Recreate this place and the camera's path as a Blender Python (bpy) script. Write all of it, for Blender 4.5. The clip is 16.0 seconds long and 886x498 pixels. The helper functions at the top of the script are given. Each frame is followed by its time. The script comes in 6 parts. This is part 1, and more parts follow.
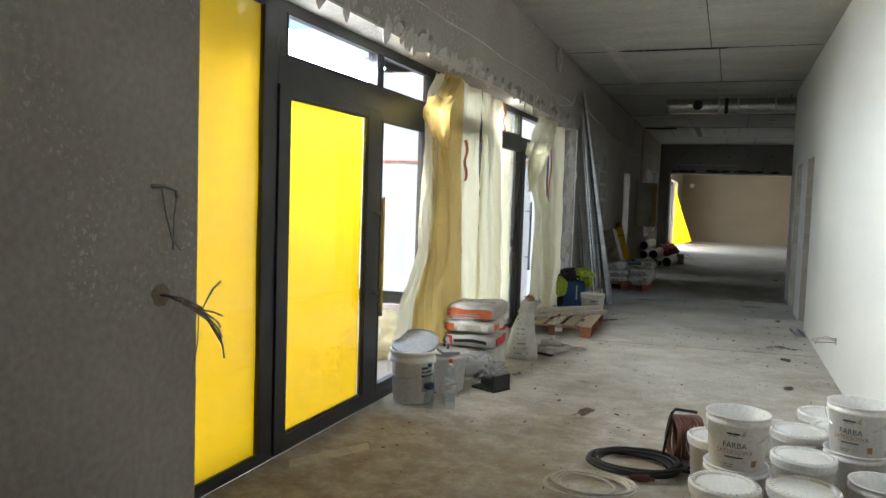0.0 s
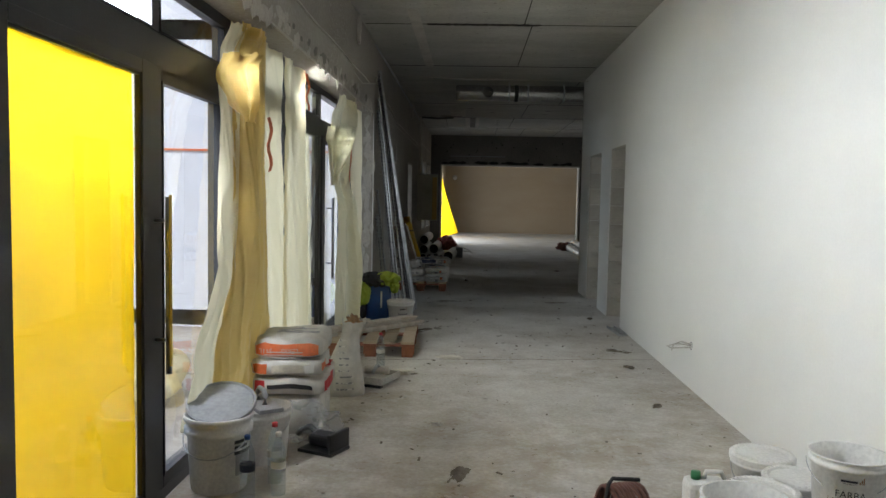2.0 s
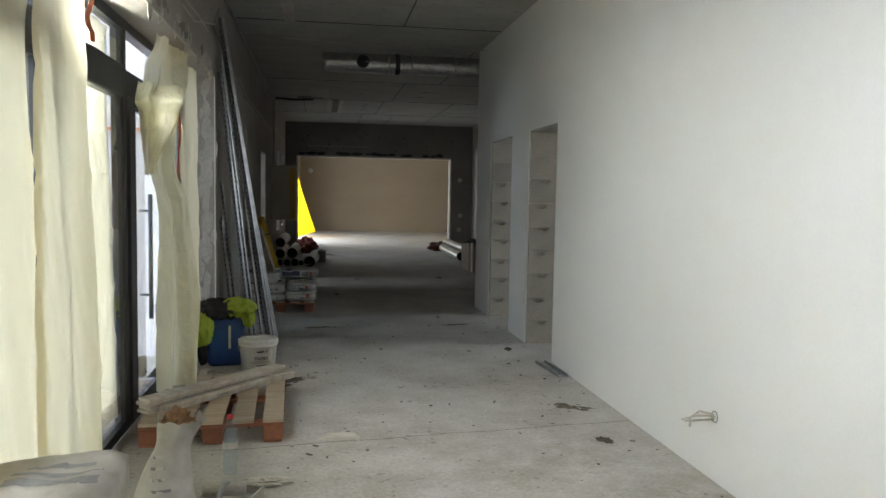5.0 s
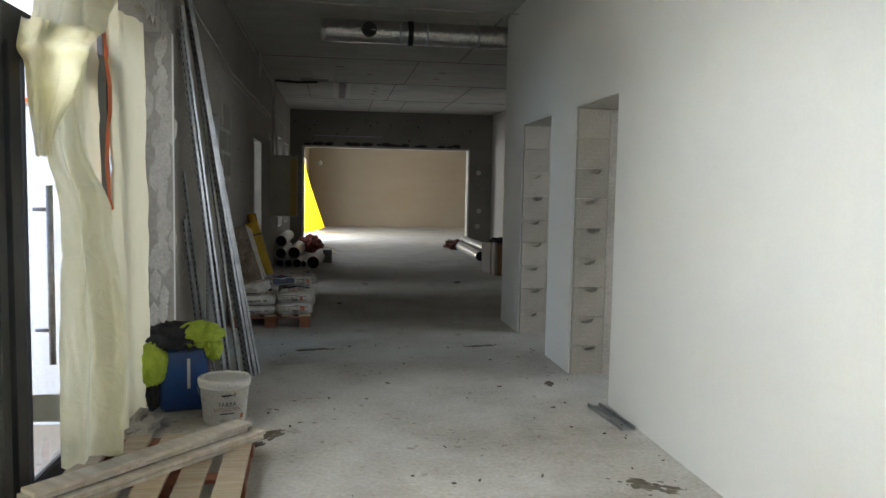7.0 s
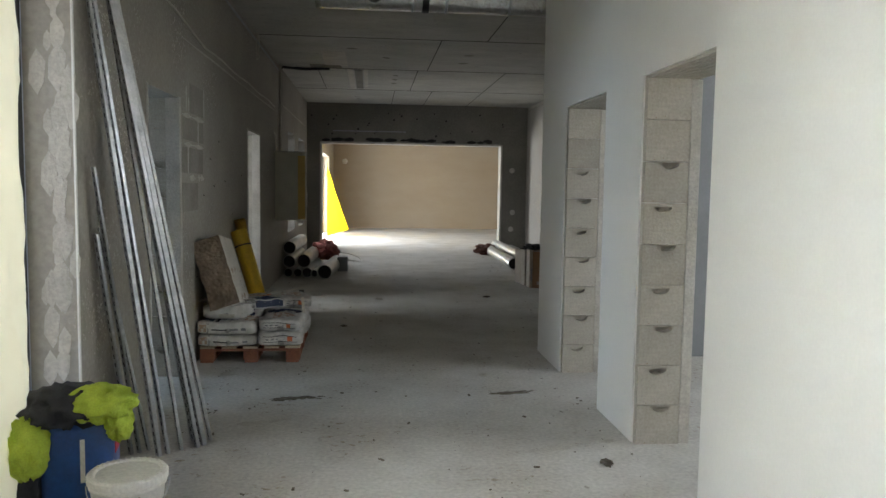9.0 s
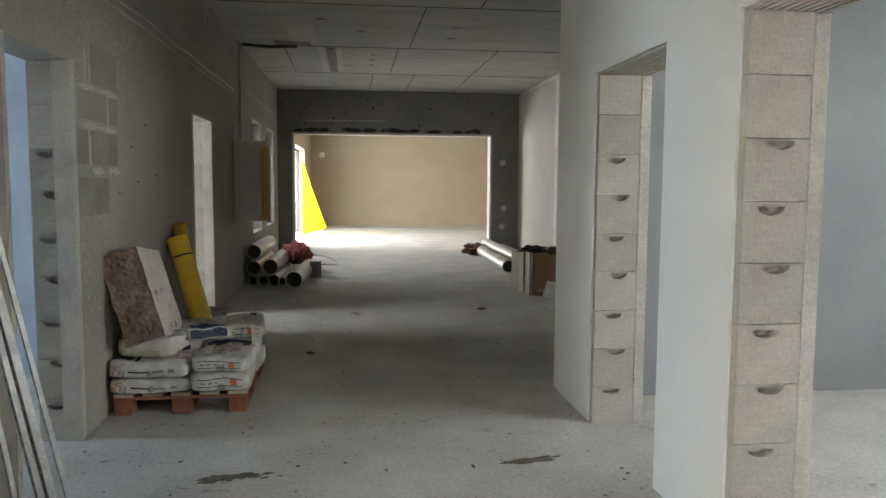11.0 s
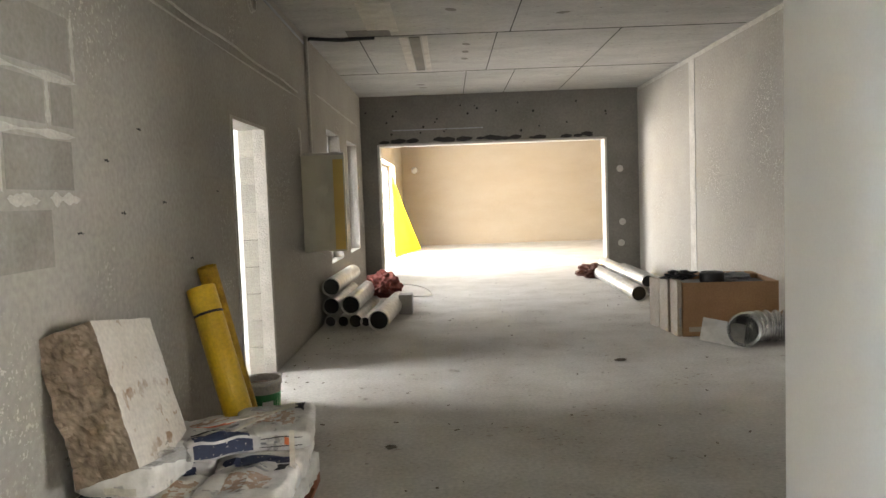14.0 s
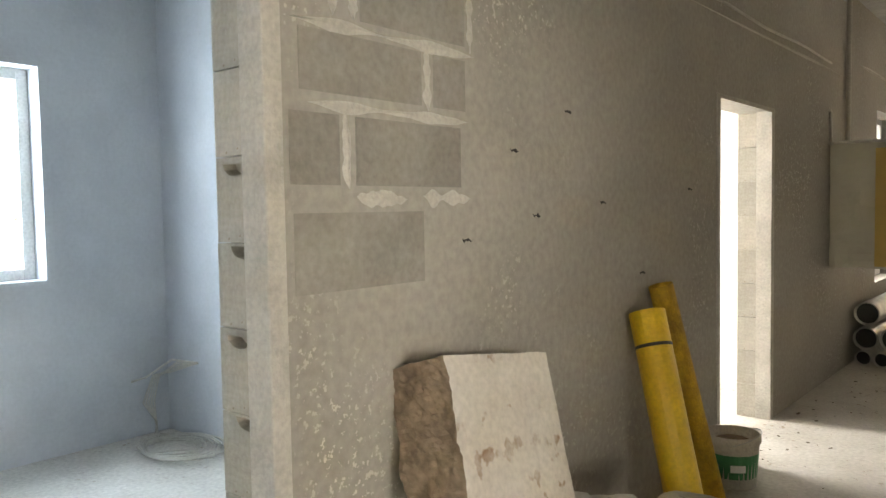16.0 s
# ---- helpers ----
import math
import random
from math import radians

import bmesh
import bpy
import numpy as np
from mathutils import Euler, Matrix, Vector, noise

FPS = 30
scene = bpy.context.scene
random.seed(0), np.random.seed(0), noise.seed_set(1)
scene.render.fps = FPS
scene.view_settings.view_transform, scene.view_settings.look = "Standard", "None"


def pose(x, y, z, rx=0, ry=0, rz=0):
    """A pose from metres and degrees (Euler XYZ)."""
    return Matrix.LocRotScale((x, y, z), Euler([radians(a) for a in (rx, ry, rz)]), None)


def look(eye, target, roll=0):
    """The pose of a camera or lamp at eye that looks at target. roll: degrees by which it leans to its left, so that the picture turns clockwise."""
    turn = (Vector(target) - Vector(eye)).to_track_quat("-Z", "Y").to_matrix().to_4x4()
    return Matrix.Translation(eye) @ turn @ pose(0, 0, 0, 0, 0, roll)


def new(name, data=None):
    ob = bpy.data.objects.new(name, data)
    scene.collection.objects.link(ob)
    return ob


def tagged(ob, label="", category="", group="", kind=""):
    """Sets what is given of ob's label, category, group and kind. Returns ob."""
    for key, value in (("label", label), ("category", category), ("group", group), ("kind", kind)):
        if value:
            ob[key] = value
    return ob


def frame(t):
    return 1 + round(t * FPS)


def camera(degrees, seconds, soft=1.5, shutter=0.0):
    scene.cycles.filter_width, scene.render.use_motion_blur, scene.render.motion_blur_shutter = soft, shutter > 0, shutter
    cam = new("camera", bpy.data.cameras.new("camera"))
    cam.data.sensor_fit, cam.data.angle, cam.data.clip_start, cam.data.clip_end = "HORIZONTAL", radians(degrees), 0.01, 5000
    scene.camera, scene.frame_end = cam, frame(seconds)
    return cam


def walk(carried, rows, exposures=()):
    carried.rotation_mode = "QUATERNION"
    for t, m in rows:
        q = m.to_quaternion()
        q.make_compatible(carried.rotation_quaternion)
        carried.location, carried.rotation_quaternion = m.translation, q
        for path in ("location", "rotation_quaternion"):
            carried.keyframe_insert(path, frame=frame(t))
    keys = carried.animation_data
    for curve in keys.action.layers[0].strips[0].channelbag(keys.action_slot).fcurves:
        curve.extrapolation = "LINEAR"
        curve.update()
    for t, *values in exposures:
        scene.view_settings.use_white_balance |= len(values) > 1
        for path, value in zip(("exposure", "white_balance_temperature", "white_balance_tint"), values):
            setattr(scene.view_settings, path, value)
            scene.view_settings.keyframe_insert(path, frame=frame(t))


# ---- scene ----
cam = camera(60.6, 16.0)
METRES, EYE, TILT, LEAN, TURN = 12.2, 1.5, 0.0, 0.0, 20.5
ROWS = [
    (0.0, 0.0, 0.0, 0.0, 0.13, -3.8, -1.9),
    (0.5, -0.006, 0.0297, -0.0007, -9.53, -4.02, -2.77),
    (1.0, -0.0124, 0.0617, -0.0016, -15.58, -4.34, -1.71),
    (1.5, -0.0194, 0.0942, -0.0004, -16.89, -4.25, -1.29),
    (2.0, -0.0276, 0.1281, 0.0009, -18.46, -3.86, -1.12),
    (2.5, -0.0263, 0.1589, 0.0004, -21.98, -3.65, -0.55),
    (3.0, -0.0195, 0.194, 0.0005, -25.53, -3.24, -0.79),
    (3.5, -0.0129, 0.2264, 0.002, -28.92, -3.22, -0.76),
    (6.0, 0.0438, 0.386, 0.0004, -30.01, -4.47, -0.77),
    (6.5, 0.0598, 0.413, -0.0, -30.36, -4.51, -0.48),
    (7.0, 0.0799, 0.4397, 0.0004, -28.57, -4.5, -1.04),
    (7.5, 0.0988, 0.4684, 0.0011, -27.73, -4.79, -1.5),
    (8.0, 0.12, 0.4941, 0.0017, -26.84, -4.53, -1.2),
    (8.5, 0.1379, 0.521, 0.0008, -24.85, -4.56, -1.34),
    (9.0, 0.1528, 0.555, 0.0018, -25.96, -4.63, -0.85),
    (11.5, 0.216, 0.6984, 0.0012, -27.53, -5.07, -0.15),
    (12.0, 0.2271, 0.7275, 0.0016, -27.43, -4.61, 0.55),
    (12.5, 0.2382, 0.7535, 0.002, -26.02, -4.03, -0.14),
    (13.0, 0.2459, 0.7823, 0.0024, -25.99, -3.98, -0.23),
    (13.5, 0.2555, 0.8064, 0.0015, -26.18, -4.04, 1.32),
    (14.0, 0.2676, 0.8317, 0.0018, -20.1, -3.87, 2.07),
    (14.5, 0.2782, 0.8552, 0.0022, -11.56, -3.71, 2.29),
    (15.0, 0.2901, 0.8777, 0.0022, 0.61, -3.17, 2.21),
    (15.5, 0.3013, 0.8973, 0.0027, 10.69, -3.2, 1.05),
    (16.0, 0.3059, 0.9202, 0.0029, 19.56, -3.01, 0.95),
]
walk(cam, [(t, pose(0, 0, EYE, TILT, LEAN, TURN) @ pose(METRES * x, METRES * y, METRES * z, 90 + pitch, roll, yaw)) for t, x, y, z, yaw, pitch, roll in ROWS],
     exposures=[(0.0, 2.65, 6200, 8), (0.7, 2.3, 6200, 9), (1.5, 2.2, 6250, 10), (3.5, 2.33, 6350, 10), (6.5, 2.9, 6250, 10), (9.0, 3.58, 6350, 10), (11.5, 4.2, 6600, 11), (12.5, 4.45, 6800, 12), (13.5, 5.0, 6850, 14), (14.5, 5.25, 7100, 14), (16.0, 5.35, 7700, 14)])

# ---- light ----

world = bpy.data.worlds.new("sky")
scene.world = world
world.use_nodes = True
wn = world.node_tree.nodes
sky = wn.new("ShaderNodeTexSky")
sky.sky_type, sky.sun_disc = 'NISHITA', False
sky.sun_elevation, sky.sun_rotation = radians(45), radians(173)
sky.dust_density = 3.0
world.node_tree.links.new(sky.outputs[0], wn["Background"].inputs[0])
wn["Background"].inputs[1].default_value = 0.055
sun = new("sun", bpy.data.lights.new("sun", "SUN"))
sun.data.energy, sun.data.angle, sun.data.color = 0.3, radians(12), (1, 0.95, 0.88)
sun.matrix_world = look((1, -8, 8), (0, 0, 0))


def window_light(x, y0, y1, z0, z1, power, toward=1, color=(0.93, 0.97, 1.0), strips=1, fall=0):
    """Sky light that enters through an opening in a wall along y; strips tilted by fall degrees send it downwards, as the sky does."""
    h = (z1 - z0) / strips
    for i in range(strips):
        ob = new("window_light", bpy.data.lights.new("window_light", "AREA"))
        ob.data.shape, ob.data.size, ob.data.size_y = 'RECTANGLE', y1 - y0, h
        ob.data.energy, ob.data.color = power / strips, color
        if fall:
            ob.data.spread = radians(138)
        back = h / 2 * math.sin(radians(fall))
        ob.matrix_world = pose(x - toward * back, (y0 + y1) / 2, z0 + h * (i + 0.5), 90 - fall, 0, -90 * toward)


window_light(-2.45, 6.45, 8.65, 0.2, 2.5, 6.4)
window_light(-2.45, 9.75, 10.6, 0.1, 2.5, 1.0)
window_light(-2.45, 2.8, 4.75, 0.1, 2.2, 1.7)
window_light(-2.45, 3.70, 5.20, 2.27, 2.49, 25, fall=46)
window_light(-2.39, 7.72, 8.38, 2.28, 2.48, 15, fall=46)
window_light(-5.75, 12.5, 13.8, 1.15, 2.4, 3.4, color=(0.6, 0.8, 1.0))
window_light(-5.75, 16.0, 17.6, 1.0, 2.4, 9.5)
window_light(-2.45, 20.9, 22.1, 0.7, 2.5, 1.5, strips=2, fall=35)
window_light(-2.45, 22.9, 24.2, 0.7, 2.5, 1.5, strips=2, fall=35)
window_light(-2.5, 27.0, 31.8, 0.05, 2.4, 52)
window_light(5.3, 9.5, 12.5, 1.0, 2.3, 6.5, -1)

# ---- materials ----


def nodes_of(name):
    m = bpy.data.materials.new(name)
    m.use_nodes = True
    return m, m.node_tree.nodes, m.node_tree.links, m.node_tree.nodes["Principled BSDF"]


def mat(name, col, col2=None, rough=0.8, metal=0.0, big=1.2, fine=45.0, bump=0.25, contrast=0.5,
        streak=None, speck=None, vary=0.0, coat=0.0, grain=0.8):
    """Mottled surface: large stains from col to col2, fine grain, relief, and specks of another colour (colour, scale, share)."""
    m, n, l, p = nodes_of(name)
    col2 = col2 or tuple(c * 0.78 for c in col)
    tc = n.new("ShaderNodeTexCoord")
    mp = n.new("ShaderNodeMapping")
    l.new(tc.outputs["Object"], mp.inputs[0])
    if streak:
        mp.inputs["Scale"].default_value = streak
    a = n.new("ShaderNodeTexNoise")
    a.inputs["Scale"].default_value, a.inputs["Detail"].default_value, a.inputs["Roughness"].default_value = big, 6, 0.62
    b = n.new("ShaderNodeTexNoise")
    b.inputs["Scale"].default_value, b.inputs["Detail"].default_value = fine, 4
    l.new(mp.outputs[0], a.inputs["Vector"])
    l.new(mp.outputs[0], b.inputs["Vector"])
    r = n.new("ShaderNodeMapRange")
    r.inputs["From Min"].default_value, r.inputs["From Max"].default_value = 0.5 - 0.5 * contrast * 0.6, 0.5 + 0.5 * contrast * 0.6
    l.new(a.outputs["Fac"], r.inputs["Value"])
    mix = n.new("ShaderNodeMix")
    mix.data_type = 'RGBA'
    mix.inputs["A"].default_value, mix.inputs["B"].default_value = (*col, 1), (*col2, 1)
    l.new(r.outputs[0], mix.inputs["Factor"])
    out = mix.outputs["Result"]
    g = n.new("ShaderNodeMix")
    g.data_type, g.blend_type = 'RGBA', 'MULTIPLY'
    r2 = n.new("ShaderNodeMapRange")
    r2.inputs["From Min"].default_value, r2.inputs["From Max"].default_value = 0.3, 0.7
    r2.inputs["To Min"].default_value = grain
    l.new(b.outputs["Fac"], r2.inputs["Value"])
    g.inputs["Factor"].default_value = 1
    l.new(out, g.inputs["A"])
    l.new(r2.outputs[0], g.inputs["B"])
    out = g.outputs["Result"]
    if speck:
        s = n.new("ShaderNodeTexNoise")
        s.inputs["Scale"].default_value, s.inputs["Detail"].default_value = speck[1], 3
        l.new(mp.outputs[0], s.inputs["Vector"])
        r3 = n.new("ShaderNodeMapRange")
        r3.inputs["From Min"].default_value, r3.inputs["From Max"].default_value = speck[2], speck[2] + 0.04
        l.new(s.outputs["Fac"], r3.inputs["Value"])
        mask = r3.outputs[0]
        if len(speck) > 3:
            pat = n.new("ShaderNodeMath")
            pat.operation = 'MULTIPLY'
            r4 = n.new("ShaderNodeMapRange")
            r4.inputs["From Min"].default_value, r4.inputs["From Max"].default_value = speck[3], speck[3] + 0.15
            l.new(a.outputs["Fac"], r4.inputs["Value"])
            l.new(mask, pat.inputs[0])
            l.new(r4.outputs[0], pat.inputs[1])
            mask = pat.outputs[0]
        sm = n.new("ShaderNodeMix")
        sm.data_type = 'RGBA'
        sm.inputs["B"].default_value = (*speck[0], 1)
        l.new(out, sm.inputs["A"])
        l.new(mask, sm.inputs["Factor"])
        out = sm.outputs["Result"]
    if vary:
        oi = n.new("ShaderNodeObjectInfo")
        hv = n.new("ShaderNodeHueSaturation")
        vr = n.new("ShaderNodeMapRange")
        vr.inputs["To Min"].default_value, vr.inputs["To Max"].default_value = 1 - vary, 1 + vary
        l.new(oi.outputs["Random"], vr.inputs["Value"])
        l.new(vr.outputs[0], hv.inputs["Value"])
        l.new(out, hv.inputs["Color"])
        out = hv.outputs[0]
    l.new(out, p.inputs["Base Color"])
    p.inputs["Metallic"].default_value = metal
    rr = n.new("ShaderNodeMapRange")
    rr.inputs["To Min"].default_value, rr.inputs["To Max"].default_value = max(0.02, rough - 0.1), min(1, rough + 0.1)
    l.new(a.outputs["Fac"], rr.inputs["Value"])
    l.new(rr.outputs[0], p.inputs["Roughness"])
    if coat:
        p.inputs["Coat Weight"].default_value = coat
    if bump:
        bp = n.new("ShaderNodeBump")
        bp.inputs["Strength"].default_value, bp.inputs["Distance"].default_value = bump, 0.01
        add = n.new("ShaderNodeMath")
        l.new(a.outputs["Fac"], add.inputs[0])
        l.new(b.outputs["Fac"], add.inputs[1])
        l.new(add.outputs[0], bp.inputs["Height"])
        l.new(bp.outputs[0], p.inputs["Normal"])
    return m


def film_mat(name, col, glow_through=0.6, clear=0.0, rough=0.35, wrinkle=0.3, scale=6.0):
    """Plastic sheet: part of the light passes and spreads, part is thrown back."""
    m, n, l, p = nodes_of(name)
    p.inputs["Base Color"].default_value = (*col, 1)
    p.inputs["Roughness"].default_value = rough
    t = n.new("ShaderNodeBsdfTranslucent")
    t.inputs["Color"].default_value = (*col, 1)
    tc = n.new("ShaderNodeTexCoord")
    w = n.new("ShaderNodeTexNoise")
    w.inputs["Scale"].default_value, w.inputs["Detail"].default_value, w.inputs["Distortion"].default_value = scale, 5, 0.8
    l.new(tc.outputs["Object"], w.inputs["Vector"])
    bp = n.new("ShaderNodeBump")
    bp.inputs["Strength"].default_value, bp.inputs["Distance"].default_value = wrinkle, 0.03
    l.new(w.outputs["Fac"], bp.inputs["Height"])
    l.new(bp.outputs[0], p.inputs["Normal"])
    l.new(bp.outputs[0], t.inputs["Normal"])
    mx = n.new("ShaderNodeMixShader")
    mx.inputs[0].default_value = glow_through
    l.new(p.outputs[0], mx.inputs[1])
    l.new(t.outputs[0], mx.inputs[2])
    last = mx
    if clear:
        tr = n.new("ShaderNodeBsdfTransparent")
        tr.inputs["Color"].default_value = (*[0.5 + 0.5 * c for c in col], 1)
        last = n.new("ShaderNodeMixShader")
        last.inputs[0].default_value = clear
        l.new(mx.outputs[0], last.inputs[1])
        l.new(tr.outputs[0], last.inputs[2])
    l.new(last.outputs[0], n["Material Output"].inputs["Surface"])
    return m


def glass_mat(name, col=(0.95, 0.98, 1.0), rough=0.0):
    m, n, l, p = nodes_of(name)
    p.inputs["Base Color"].default_value = (*col, 1)
    p.inputs["Roughness"].default_value = rough
    p.inputs["Transmission Weight"].default_value = 1
    p.inputs["IOR"].default_value = 1.45
    return m


def trodden(m):
    """Brown site dirt carried in round the entrance, thinning out along the corridor, and pale scuffed streaks."""
    n, l, p = m.node_tree.nodes, m.node_tree.links, m.node_tree.nodes["Principled BSDF"]
    out = p.inputs["Base Color"].links[0].from_socket
    tc = n.new("ShaderNodeTexCoord")
    sep = n.new("ShaderNodeSeparateXYZ")
    l.new(tc.outputs["Object"], sep.inputs[0])
    big, fine = n.new("ShaderNodeTexNoise"), n.new("ShaderNodeTexNoise")
    big.inputs["Scale"].default_value, big.inputs["Detail"].default_value = 0.8, 7
    fine.inputs["Scale"].default_value, fine.inputs["Detail"].default_value, fine.inputs["Roughness"].default_value = 5.5, 8, 0.7
    for k in (big, fine):
        l.new(tc.outputs["Object"], k.inputs["Vector"])
    far = n.new("ShaderNodeMath")
    far.operation = 'MULTIPLY_ADD'
    far.inputs[1].default_value = -9.0
    l.new(big.outputs["Fac"], far.inputs[0])
    l.new(sep.outputs["Y"], far.inputs[2])
    near = n.new("ShaderNodeMapRange")
    near.inputs["From Min"].default_value, near.inputs["From Max"].default_value = 6.0, -3.0
    l.new(far.outputs[0], near.inputs["Value"])
    patch = n.new("ShaderNodeMapRange")
    patch.inputs["From Min"].default_value, patch.inputs["From Max"].default_value = 0.32, 0.58
    l.new(fine.outputs["Fac"], patch.inputs["Value"])
    amount = n.new("ShaderNodeMath")
    amount.operation = 'MULTIPLY'
    l.new(near.outputs[0], amount.inputs[0])
    l.new(patch.outputs[0], amount.inputs[1])
    mix = n.new("ShaderNodeMix")
    mix.data_type = 'RGBA'
    mix.inputs["B"].default_value = (0.27, 0.205, 0.13, 1)
    l.new(out, mix.inputs["A"])
    l.new(amount.outputs[0], mix.inputs["Factor"])
    l.new(mix.outputs["Result"], p.inputs["Base Color"])
    return m


